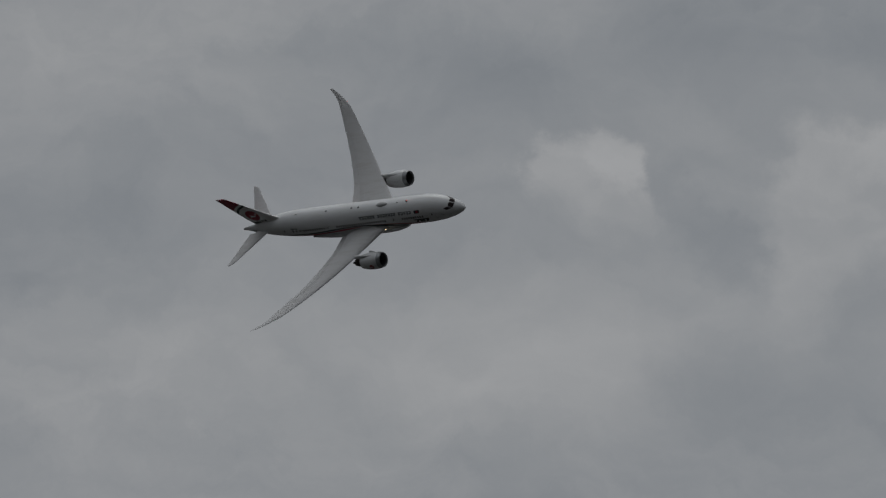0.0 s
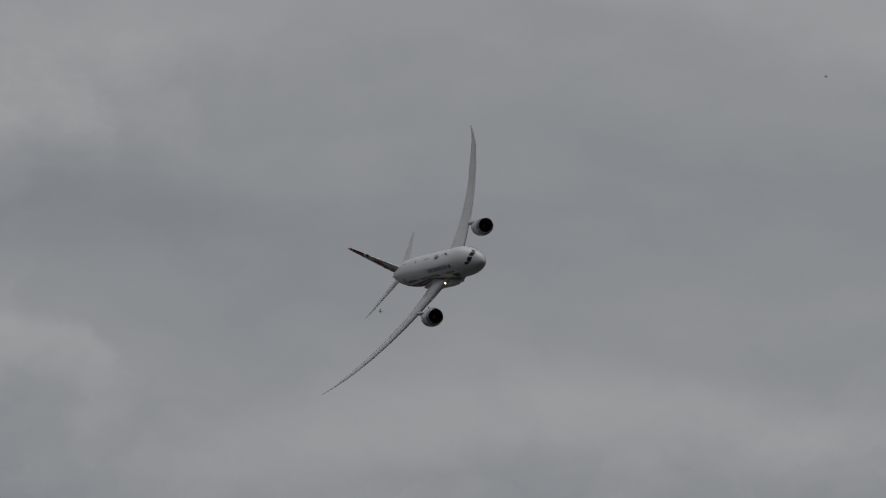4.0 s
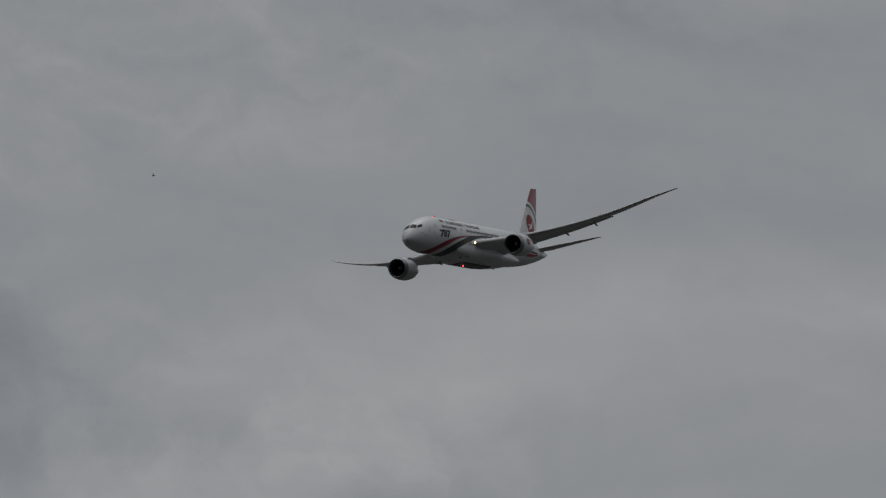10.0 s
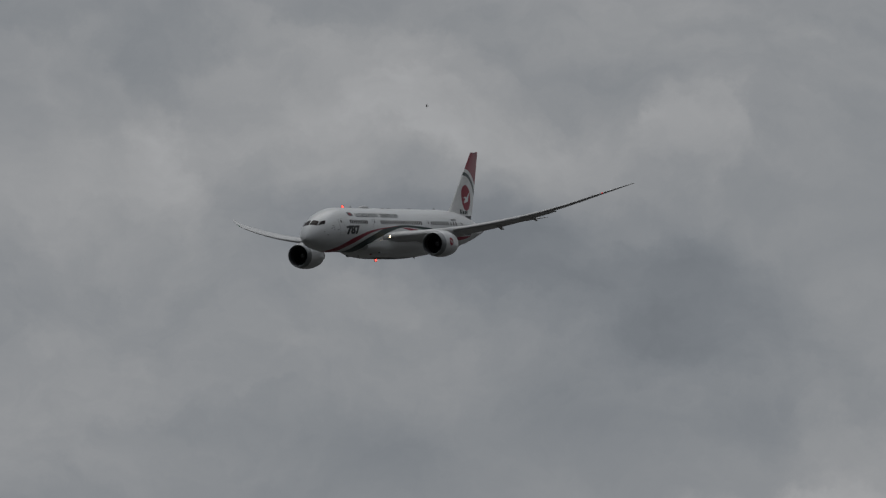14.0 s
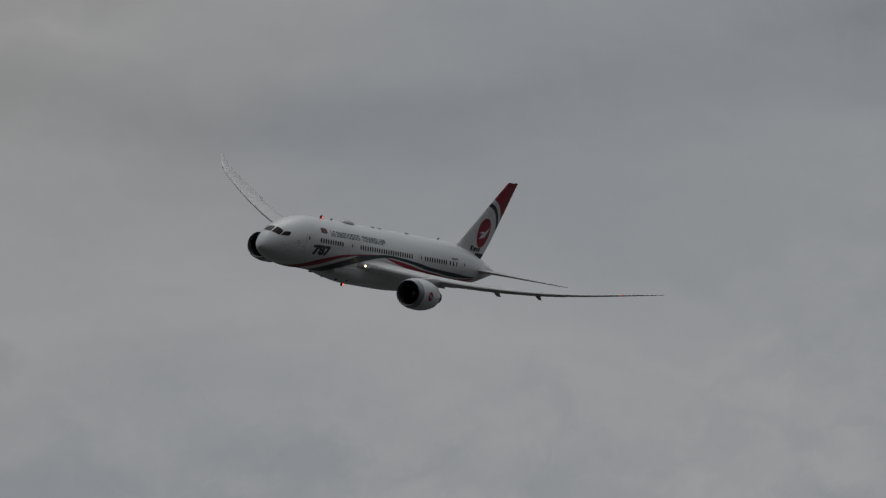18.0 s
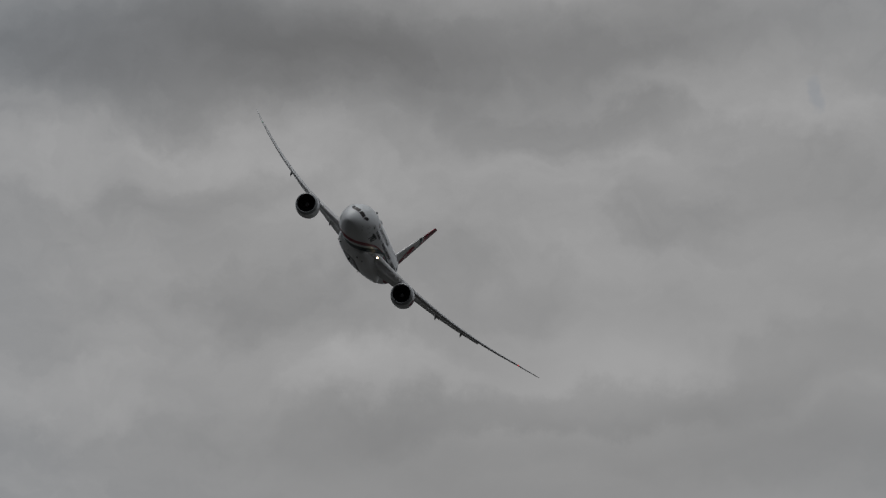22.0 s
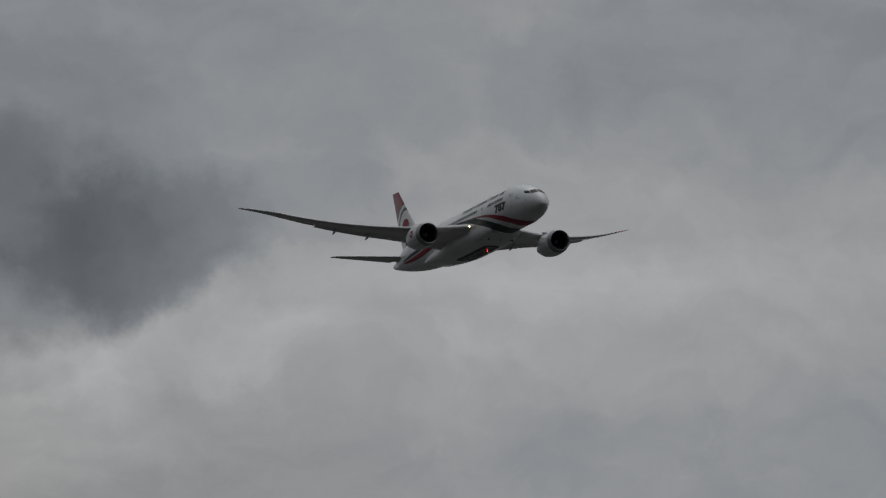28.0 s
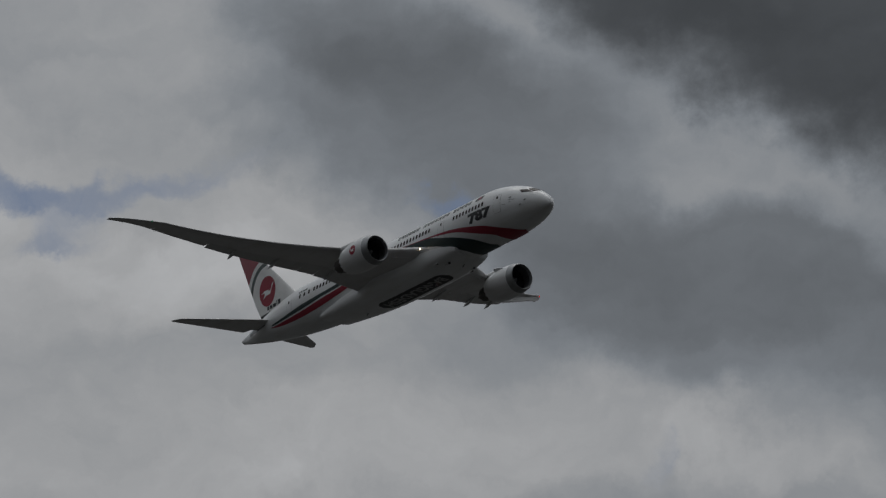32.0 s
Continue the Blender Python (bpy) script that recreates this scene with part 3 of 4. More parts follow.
def build_cabin():
    """Cabin windows, doors and flight deck panes."""
    groups = [(8.9, 14.0, 10), (18.4, 30.9, 23), (34.2, 39.5, 10), (40.5, 42.3, 3)]
    for sign in (1, -1):
        for a, b, n in groups:
            for s in np.linspace(a, b, n):
                bm = bmesh.new()
                pts = []
                for k in range(12):
                    an = 2 * math.pi * k / 12
                    dx = 0.155 * math.copysign(abs(math.cos(an)) ** 0.55, math.cos(an))
                    dz = 0.265 * math.copysign(abs(math.sin(an)) ** 0.55, math.sin(an))
                    p = skin(s + dx, theta_of(s, WINDOW_Z + dz), 0.026)
                    p.y *= sign
                    pts.append(bm.verts.new(p))
                bm.faces.new(pts)
                part("cabin_window", bm, GLASS, fuselage, "", 0)
        for s, w, z0, z1 in ((6.55, 1.12, -0.55, 1.62), (16.3, 1.12, -0.50, 1.64), (33.2, 1.12, -0.50, 1.64), (44.6, 1.08, -0.50, 1.48)):
            t0, t1 = theta_of(s, z1), theta_of(s, z0)
            d = skin_patch("door", [(s - w / 2, t0), (s + w / 2, t0), (s + w / 2, t1), (s - w / 2, t1)], SEAL, fuselage, sign, 0.010, 6, "white cabin door with a thin grey outline")
            g = 0.035
            skin_patch("door_panel", [(s - w / 2 + g, t0 + g * 20), (s + w / 2 - g, t0 + g * 20), (s + w / 2 - g, t1 - g * 20), (s - w / 2 + g, t1 - g * 20)], WHITE, d, sign, 0.018, 6)
            tw = theta_of(s, WINDOW_Z)
            skin_patch("door_window", [(s - 0.12, tw - 4), (s + 0.12, tw - 4), (s + 0.12, tw + 3.5), (s - 0.12, tw + 3.5)], GLASS, d, sign, 0.026, 3)
        skin_patch("windscreen_pane", [(1.80, 2.5), (2.85, 2.5), (2.95, 32), (2.10, 40)], GLASS, fuselage, sign, 0.016, 8, "dark flight deck pane")
        skin_patch("side_pane", [(2.20, 42.5), (3.03, 34.5), (3.85, 44), (3.30, 55)], GLASS, fuselage, sign, 0.016, 8, "dark flight deck side pane")
        skin_patch("scrub_plate", [(49.6, 77), (54.3, 72), (54.4, 97), (50.2, 98)], SCRUB, fuselage, sign, 0.012, 6, "bare grey plate round the tailplane root")
        for s0, t0, w in ((3.9, 78.0, 1.1), (5.3, 88.0, 0.55), (4.55, 84.0, 0.3)):
            skin_patch("warning_mark", [(s0, t0), (s0 + w, t0), (s0 + w, t0 + 1.1), (s0, t0 + 1.1)], SEAM, fuselage, sign, 0.014, 2)
        # small probes and ports on the nose
        for s, t in ((2.7, 82), (3.3, 97), (4.6, 72)):
            bm = bmesh.new()
            p = skin(s, t, 0.05)
            bmesh.ops.create_cone(bm, cap_ends=True, segments=8, radius1=0.06, radius2=0.035, depth=0.35, matrix=Matrix.Translation((p.x, p.y * sign, p.z)) @ Euler((0, radians(90), 0)).to_matrix().to_4x4())
            part("probe", bm, SEAL, fuselage)


build_cabin()


# ---- wings ----
LE = [(1.6, 18.0), (3.2, 19.35), (4.6, 20.5), (9.5, 24.0), (26.2, 35.45), (27.4, 36.75), (28.5, 38.05), (29.4, 39.3), (30.05, 40.4)]
TE = [(1.6, 31.2), (3.2, 31.35), (7.5, 31.55), (9.5, 31.95), (11.2, 32.42), (15.8, 34.08), (21.4, 36.28), (26.2, 38.22), (27.4, 38.74), (28.5, 39.55), (29.4, 40.4), (30.05, 41.1)]
HINGE = (X(26.0), 2.7, -1.0)


def wing_z(y):
    u = min(1.0, max(0.0, (y - 3.2) / 26.85))
    return -0.72 + 0.08 * (y - 3.2) + 0.001285 * max(0.0, y - 3.2) ** 2.4 - 1.1 * u * (1 - u)


def wing_point(y, c, side):
    """Point on the port wing at span y and chord fraction c; side 1 upper, -1 lower."""
    s0, s1 = lerp_table(LE, y), lerp_table(TE, y)
    ch = s1 - s0
    th = lerp_table([(1.6, 0.135), (9.5, 0.11), (26, 0.105), (30.05, 0.12)], y)
    half = th * 5 * (0.2969 * math.sqrt(max(c, 0)) - 0.126 * c - 0.3516 * c * c + 0.2843 * c ** 3 - 0.1036 * c ** 4)
    camber = 0.018 * math.sin(math.pi * min(1, c) ** 1.4)
    tilt = math.tan(radians(lerp_table([(1.6, 2.5), (9.5, 0.0), (15, -1.2), (20, -2.7), (25, -3.6), (26.5, -3.2), (30.05, -1.5)], y)))
    z = wing_z(y) - ch * (c - 0.0) * tilt + ch * (camber + side * half * (1.0 if side > 0 else 0.95))
    return Vector((X(s0 + c * ch), y, z))


def wing_piece(y0, y1, c0, c1, n=9, step=0.4, drop=0.0):
    """A closed piece of the wing between two spans and two chord fractions."""
    m = max(2, int((y1 - y0) / step) + 1)
    rings = []
    for y in np.linspace(y0, y1, m):
        cs = [c0 + (c1 - c0) * (0.5 - 0.5 * math.cos(math.pi * k / n)) for k in range(n + 1)]
        up = [wing_point(y, c, 1) for c in reversed(cs)]
        low = [wing_point(y, c, -1) for c in cs]
        if c0 <= 0.0:
            low = low[1:]
        r = up + low
        if drop:
            o = wing_point(y, c0, -1)
            r = [Vector((p.x, p.y, p.z - drop * (o.x - p.x))) for p in r]
        rings.append(r)
    return loft(rings)


def shifted(bm, sign, origin):
    for v in bm.verts:
        v.co.y *= sign
        v.co -= Vector(origin)
    return bm


def build_wing(sign):
    o = (HINGE[0], HINGE[1] * sign, HINGE[2])
    wing = part("wing", shifted(wing_piece(1.6, 26.2, 0.115, 0.735, 14), sign, o), WING_GREY, airliner, "long slender upswept light grey wing")
    wing.location = o

    def sub(name, bm, mat, label=""):
        return part(name, shifted(bm, sign, o), mat, wing, label)

    sub("wing_root", wing_piece(1.6, 3.9, 0.0, 0.11, 6), WING_GREY)
    for a, b in ((3.93, 8.9), (9.9, 13.93), (13.96, 17.96), (17.99, 22.05), (22.08, 26.18)):
        sub("slat", wing_piece(a, b, 0.0, 0.112, 6), WING_EDGE, "bare metal leading edge slat")
    sub("pylon_edge", wing_piece(8.93, 9.87, 0.0, 0.112, 6), WING_GREY)
    sub("flap", wing_piece(2.0, 8.9, 0.738, 1.0, 6, drop=0.20), WING_GREY, "lowered inboard trailing edge flap")
    sub("flaperon", wing_piece(8.95, 10.8, 0.738, 1.0, 6, drop=0.17), WING_GREY)
    sub("flap", wing_piece(10.85, 20.6, 0.738, 1.0, 6, drop=0.17), WING_GREY, "lowered outboard trailing edge flap")
    sub("aileron", wing_piece(20.65, 26.15, 0.738, 1.0, 6), WING_GREY)
    sub("raked_tip", wing_piece(26.22, 30.04, 0.0, 1.0, 16, 0.14), WING_GREY, "raked wing tip")
    # spoiler panels on the upper side
    for a, b in ((4.2, 6.3), (6.35, 8.4), (11.2, 13.3), (13.35, 15.5), (15.55, 17.7), (17.75, 20.0)):
        bm = bmesh.new()
        g = [[bm.verts.new(wing_point(y, c, 1) + Vector((0, 0, 0.02))) for c in np.linspace(0.60, 0.728, 4)] for y in np.linspace(a, b, 4)]
        for r1, r2 in zip(g, g[1:]):
            for k in range(3):
                bm.faces.new((r1[k], r1[k + 1], r2[k + 1], r2[k]))
        r = bmesh.ops.extrude_face_region(bm, geom=bm.faces[:])
        for v in r["geom"]:
            if isinstance(v, bmesh.types.BMVert):
                v.co.z -= 0.03
        sub("spoiler", bm, WING_GREY)
    # canoe fairings over the flap tracks
    for y, depth, back in ((7.6, 0.46, 1.01), (13.7, 0.52, 1.06), (18.0, 0.48, 1.08)):
        rings = []
        for u in np.linspace(0, 1, 15):
            c = 0.70 + (back - 0.70) * u
            base = wing_point(y, min(c, 0.98), -1)
            s0, s1 = lerp_table(LE, y), lerp_table(TE, y)
            x = X(s0 + c * (s1 - s0))
            h = depth * min(1.0, (u / 0.55) ** 0.8, ((1.02 - u) / 0.42) ** 0.9)
            wd = 0.16 * min(1.0, (0.03 + u / 0.3) ** 0.7, ((1.03 - u) / 0.5) ** 0.8)
            zc = base.z - 0.02 - 0.20 * u - 0.95 * max(0, u - 0.55)
            rings.append([Vector((x, y + wd * math.sin(a), zc - h * 0.35 + h * 0.62 * math.cos(a))) for a in np.linspace(0, 2 * math.pi, 13)[:-1]])
        sub("flap_track_fairing", loft(rings), FAIRING, "canoe shaped flap track fairing")
    # landing light in the root, tip lights
    p = wing_point(3.42, 0.0, 1)
    bm = bmesh.new()
    bmesh.ops.create_uvsphere(bm, u_segments=12, v_segments=8, radius=0.16, matrix=Matrix.Translation(p + Vector((0.02, 0, 0))) @ Matrix.Diagonal((0.25, 1, 0.85, 1)))
    sub("landing_light", bm, LANDING, "bright warm white landing light")
    # shroud added so that the lamp shows bright only from ahead
    rings = [[p + Vector((x, r * math.sin(a), 0.85 * r * math.cos(a))) for a in np.linspace(0, 2 * math.pi, 17)[:-1]] for x, r in ((-0.10, 0.185), (0.17, 0.19), (0.17, 0.17), (0.0, 0.165))]
    sub("lamp_shroud", loft(rings, False), FAIRING, "short added shroud hiding the landing light from the side")
    bm = bmesh.new()
    p = wing_point(27.2, 0.0, 1)
    bmesh.ops.create_uvsphere(bm, u_segments=10, v_segments=6, radius=0.09, matrix=Matrix.Translation(p + Vector((0.02, 0, 0))))
    sub("tip_light", bm, NAV_RED if sign > 0 else NAV_GREEN, "small red wing tip light" if sign > 0 else "small green wing tip light")
    # discharge wicks
    for y in (22.0, 24.0, 25.7, 27.5, 28.7):
        bm = bmesh.new()
        p = wing_point(y, 1.0, 1)
        bmesh.ops.create_cone(bm, cap_ends=True, segments=5, radius1=0.012, radius2=0.008, depth=0.28, matrix=Matrix.Translation(p + Vector((-0.13, 0, 0))) @ Euler((0, radians(90), 0)).to_matrix().to_4x4())
        sub("wick", bm, BLACK)
    return wing


wings = [build_wing(1), build_wing(-1)]


def build_fairing():
    """Wing to body fairing under the belly, with its dark name panel and small scoops."""
    def section(s):
        u = min(1.0, max(0.0, (s - 14.6) / (39.5 - 14.6)))
        swell = math.sin(math.pi / 2 * min(1.0, u / 0.24)) ** 0.6 * max(0.0, math.cos(math.pi / 2 * max(0.0, (u - 0.5) / 0.5))) ** 0.9
        w = 2.2 + 1.02 * swell
        depth = -2.45 - 0.98 * swell
        top = -1.9 + 0.80 * swell
        return w, depth, top
    rings = []
    for s in np.linspace(14.7, 39.4, 44):
        w, zb, zt = section(s)
        r = []
        for a in np.linspace(-1, 1, 31):
            an = a * math.pi / 2
            y = w * math.copysign(abs(math.sin(an)) ** 0.78, an)
            z = zt + (zb - zt) * abs(math.cos(an)) ** 0.62
            r.append(Vector((X(s), y, z)))
        rings.append(r)
    body = part("belly_fairing", loft(rings), WHITE, airliner, "smooth pale belly fairing between the wings")

    def under(s, y, off):
        w, zb, zt = section(s)
        q = min(1, abs(y) / w) ** (1 / 0.78)
        return Vector((X(s), y, zt + (zb - zt) * abs(math.cos(math.asin(q))) ** 0.62 - off))
    # stadium panel
    bm = bmesh.new()
    r, s0, s1 = 1.22, 18.9, 30.9
    cols = []
    for s in np.linspace(s0, s1, 61):
        e = min(s - s0, s1 - s, r)
        h = max(0.02, math.sqrt(max(0, r * r - (r - e) ** 2)))
        cols.append([bm.verts.new(under(s, h * k / 6, 0.018)) for k in range(-6, 7)])
    for a, b in zip(cols, cols[1:]):
        for k in range(12):
            bm.faces.new((a[k], a[k + 1], b[k + 1], b[k]))
    panel = part("belly_panel", bm, BELLY_BLACK, body, "black rounded name panel under the belly")
    pts, faces = flat_text("BANGLADESH", 1.0, 0.02)
    x0, x1 = min(p[0] for p in pts), max(p[0] for p in pts)
    y0, y1 = min(p[1] for p in pts), max(p[1] for p in pts)
    bm = bmesh.new()
    vs = [bm.verts.new(under(19.8 + 10.2 * (x - x0) / (x1 - x0), -0.72 + 1.44 * (y - y0) / (y1 - y0), 0.028)) for x, y, _ in pts]
    for f in faces:
        try:
            bm.faces.new([vs[i] for i in f])
        except ValueError:
            pass
    bmesh.ops.triangulate(bm, faces=bm.faces)
    part("belly_lettering", bm, BELLY_TEXT, body)
    # intakes of the air system ahead of the wing
    for sign in (1, -1):
        for s, y, k in ((16.9, 1.75, 1.0), (18.0, 2.45, 0.7)):
            bm = bmesh.new()
            p = under(s, y * sign, -0.02)
            bmesh.ops.create_uvsphere(bm, u_segments=12, v_segments=8, radius=0.3 * k, matrix=Matrix.Translation(p) @ Matrix.Diagonal((1.6, 0.7, 0.5, 1)))
            part("air_scoop", bm, FAIRING, body)
            # solid black bulge stands for the shade inside the opening
            bm = bmesh.new()
            bmesh.ops.create_uvsphere(bm, u_segments=10, v_segments=6, radius=0.2 * k, matrix=Matrix.Translation(p + Vector((0.34 * k, 0, -0.03))) @ Matrix.Diagonal((0.7, 0.8, 0.6, 1)))
            part("scoop_mouth_shade", bm, BLACK, body)
    # antennas under the belly
    for s in (16.2, 33.6):
        blade(s, under(min(s, 36), 0, -0.05), body, -1)


def blade(s, p, parent, up=1):
    bm = bmesh.new()
    prof = [(0.18, 0), (-0.22, 0), (-0.28, 0.26), (-0.10, 0.28)]
    rings = []
    for y in (-0.03, 0.03):
        rings.append([Vector((p.x + a, p.y + y, p.z + b * up)) for a, b in prof])
    bm.free()
    part("antenna", loft(rings), SEAL, parent, "small blade antenna", 0)


build_fairing()


def build_crown():
    """Satellite dome, antennas, beacon along the crown."""
    rings = []
    for u in np.linspace(0, 1, 14):
        s = 17.5 + 2.8 * u
        h = 0.36 * math.sin(math.pi * (0.02 + 0.96 * u)) ** 0.6
        w = 0.55 * math.sin(math.pi * (0.03 + 0.94 * u)) ** 0.6
        rings.append([Vector((X(s), w * math.sin(a), 2.97 + RISE + h * max(-0.12, math.cos(a)))) for a in np.linspace(0, 2 * math.pi, 21)[:-1]])
    part("satellite_dome", loft(rings), DOME, airliner, "low grey satellite antenna dome")
    for s in (14.8, 41.0):
        w, top, keel = hull(s)
        blade(s, Vector((X(s), 0, top - 0.03)), airliner)
    # low dark antenna pads
    for s in (24.9, 26.7, 33.3):
        bm = bmesh.new()
        bmesh.ops.create_cone(bm, cap_ends=True, segments=14, radius1=0.24, radius2=0.15, depth=0.12, matrix=Matrix.Translation((X(s), 0, hull(s)[1] + 0.04)))
        part("antenna_pad", bm, SEAM, airliner, "low dark antenna pad")
    # dark exhaust of the auxiliary power unit
    bm = bmesh.new()
    bmesh.ops.create_cone(bm, cap_ends=True, segments=18, radius1=0.24, radius2=0.2, depth=0.3, matrix=Matrix.Translation((X(56.2), 0, 0.66)) @ Euler((0, radians(-90), 0)).to_matrix().to_4x4())
    part("tail_exhaust", bm, HOT, airliner, "dark tail cone exhaust")


build_crown()


def build_beacon(name_at, up):
    """Flashing beacon: a red lamp with an added hood, open on one side, turning to make the flashes."""
    base = part("beacon", revolve_up([(0.22, -0.06), (0.22, 0.02), (0.17, 0.03), (0.02, 0.03)], up), SEAM, airliner, "red anti-collision beacon with an added hood for its flashing")
    base.location = name_at
    part("beacon_lamp", revolve_up([(0.02, 0.02), (0.13, 0.03), (0.145, 0.10), (0.14, 0.22), (0.10, 0.29), (0.02, 0.32)], up), BEACON, base, "glowing red lamp")
    # added hood blocks the steady lamp between flashes
    rings = []
    for r, z in ((0.175, 0.02), (0.175, 0.26), (0.13, 0.35), (0.03, 0.38)):
        rings.append([Vector((r * math.cos(a), r * math.sin(a), z * up)) for a in np.linspace(radians(34), radians(326), 19)])
    return part("flash_hood", loft(rings, closed=False), SEAM, base, "added dark half hood, turning so the lamp seems to flash")


def revolve_up(profile, up):
    return loft([[Vector((r * math.cos(a), r * math.sin(a), z * up)) for a in np.linspace(0, 2 * math.pi, 17)[:-1]] for r, z in profile])


hoods = [build_beacon((X(12.45), 0, hull(12.45)[1] + 0.01), 1), build_beacon((X(21.6), 0, -3.47), -1)]


# ---- tail ----
def fin_line(z):
    le = lerp_table([(2.0, 44.6), (2.9, 45.2), (3.5, 46.0), (8.7, 51.25), (10.9, 53.45), (11.42, 53.98), (11.6, 54.3)], z)
    te = lerp_table([(1.6, 52.5), (2.2, 52.75), (11.35, 56.15), (11.6, 56.2)], z)
    aft = 0.25 * min(1.0, max(0.0, (z - 2.0) / 2.0))
    return le + aft, te + aft


def fin_half(c, z):
    le, te = fin_line(z)
    t = 0.10 * (te - le)
    return t * 5 * (0.2969 * math.sqrt(max(c, 0)) - 0.126 * c - 0.3516 * c * c + 0.2843 * c ** 3 - 0.1036 * c ** 4)


def fin_piece(z0, z1, c0, c1, n=12, m=36):
    rings = []
    for z in np.linspace(z0, z1, m):
        le, te = fin_line(z)
        cs = [c0 + (c1 - c0) * (0.5 - 0.5 * math.cos(math.pi * k / n)) for k in range(n + 1)]
        a = [Vector((X(le + c * (te - le)), fin_half(c, z), z)) for c in reversed(cs)]
        b = [Vector((X(le + c * (te - le)), -fin_half(c, z), z)) for c in (cs[1:] if c0 <= 0 else cs)]
        rings.append(a + b)
    return loft(rings)


def on_fin(s, z, sign, off):
    le, te = fin_line(z)
    c = min(0.995, max(0.001, (s - le) / (te - le)))
    return Vector((X(s), sign * (fin_half(c, z) + off), z))


def fin_shape(name, outline, material, parent, sign, off, label=""):
    bm = bmesh.new()
    vs = [bm.verts.new(on_fin(s, z, sign, off)) for s, z in outline]
    bmesh.ops.triangulate(bm, faces=[bm.faces.new(vs)])
    return part(name, bm, material, parent, label, 0)


def fin_disc(name, s, z, r, material, parent, sign, off, label=""):
    bm = bmesh.new()
    prev = None
    for k in range(1, 7):
        ring = [bm.verts.new(on_fin(s + r * k / 6 * 0.9 * math.cos(a), z + r * k / 6 * math.sin(a), sign, off)) for a in np.linspace(0, 2 * math.pi, 41)[:-1]]
        if prev is None:
            bm.faces.new(ring)
        else:
            for i in range(40):
                bm.faces.new((prev[i], prev[(i + 1) % 40], ring[(i + 1) % 40], ring[i]))
        prev = ring
    return part(name, bm, material, parent, label)


# plain winged shape for the emblem, in units of its disc's radius
EMBLEM = [(-0.78, -0.05), (-0.35, 0.12), (0.18, 0.08), (0.26, -0.10), (0.74, 0.52), (0.86, 0.62), (0.62, 0.10), (0.34, -0.36), (0.20, -0.34), (0.06, -0.12), (-0.20, -0.34), (-0.62, -0.58), (-0.34, -0.22), (-0.16, -0.06), (-0.40, -0.04)]


def build_tail():
    fin = part("fin", fin_piece(1.9, 11.34, 0.0, 0.70), FIN, airliner, "tail fin with red top, dark green arc and red disc")
    part("rudder", fin_piece(2.62, 11.42, 0.704, 1.0), FIN, airliner, "rudder in tail fin colours")
    part("fin_foot", fin_piece(1.7, 2.60, 0.704, 1.0, 9, 4), BLACK, airliner, "dark fin foot above the tail cone")
    for sign in (1, -1):
        d = fin_disc("emblem_disc", 51.1, 5.05, 1.76, RED, fin, sign, 0.016, "round red emblem with a white winged shape")
        bm = bmesh.new()
        flip = 1 if sign < 0 else -1
        vs = [bm.verts.new(on_fin(51.1 - flip * 1.50 * a, 5.05 + 1.35 * b, sign, 0.028)) for a, b in EMBLEM]
        bmesh.ops.triangulate(bm, faces=[bm.faces.new(vs)])
        part("emblem_wing", bm, WHITE, d, "", 0)
        s = 48.7
        for wd, h in ((0.46, 0.62), (0.16, 0.62), (0.62, 0.42), (0.46, 0.42), (0.42, 0.42)):
            fin_shape("word_bar", [(s, 2.82), (s + wd, 2.82), (s + wd, 2.82 + h), (s, 2.82 + h)], BLACK, fin, sign, 0.02)
            s += wd + 0.14
    for sign in (1, -1):
        def pt(y, c, side, sign=sign):
            le = lerp_table([(0.6, 48.5), (9.3, 55.03), (9.75, 55.53), (9.95, 56.18)], y)
            te = lerp_table([(0.6, 53.8), (1.6, 54.1), (9.95, 56.68)], y)
            h = 0.095 * (te - le) * 5 * (0.2969 * math.sqrt(max(c, 0)) - 0.126 * c - 0.3516 * c * c + 0.2843 * c ** 3 - 0.1036 * c ** 4)
            return Vector((X(le + c * (te - le)), y * sign, 0.74 + 0.1 * (y - 0.6) + side * h))

        def piece(y0, y1, c0, c1, m=12):
            rings = []
            for y in np.linspace(y0, y1, m):
                cs = [c0 + (c1 - c0) * (0.5 - 0.5 * math.cos(math.pi * k / 8)) for k in range(9)]
                rings.append([pt(y, c, 1) for c in reversed(cs)] + [pt(y, c, -1) for c in (cs[1:] if c0 <= 0 else cs)])
            return loft(rings)
        stab = part("tailplane", piece(0.6, 9.94, 0.0, 0.69, 18), WING_GREY, airliner, "light grey swept tailplane")
        part("elevator", piece(1.7, 9.80, 0.695, 1.0), WING_GREY, stab)


build_tail()


# ---- engines ----
def revolve(profile, segments=48, origin=(0, 0, 0), zigzag=0.0):
    rings = []
    for i, (x, r) in enumerate(profile):
        ring = []
        for k in range(segments):
            a = 2 * math.pi * k / segments
            dx = -zigzag if (zigzag and i == len(profile) - 1 and k % 4 == 2) else (-zigzag * 0.5 if zigzag and i == len(profile) - 1 and k % 2 else 0)
            ring.append(Vector((origin[0] - x + dx, origin[1] + r * math.sin(a), origin[2] + r * math.cos(a))))
        rings.append(ring)
    return loft(rings, cap=False)


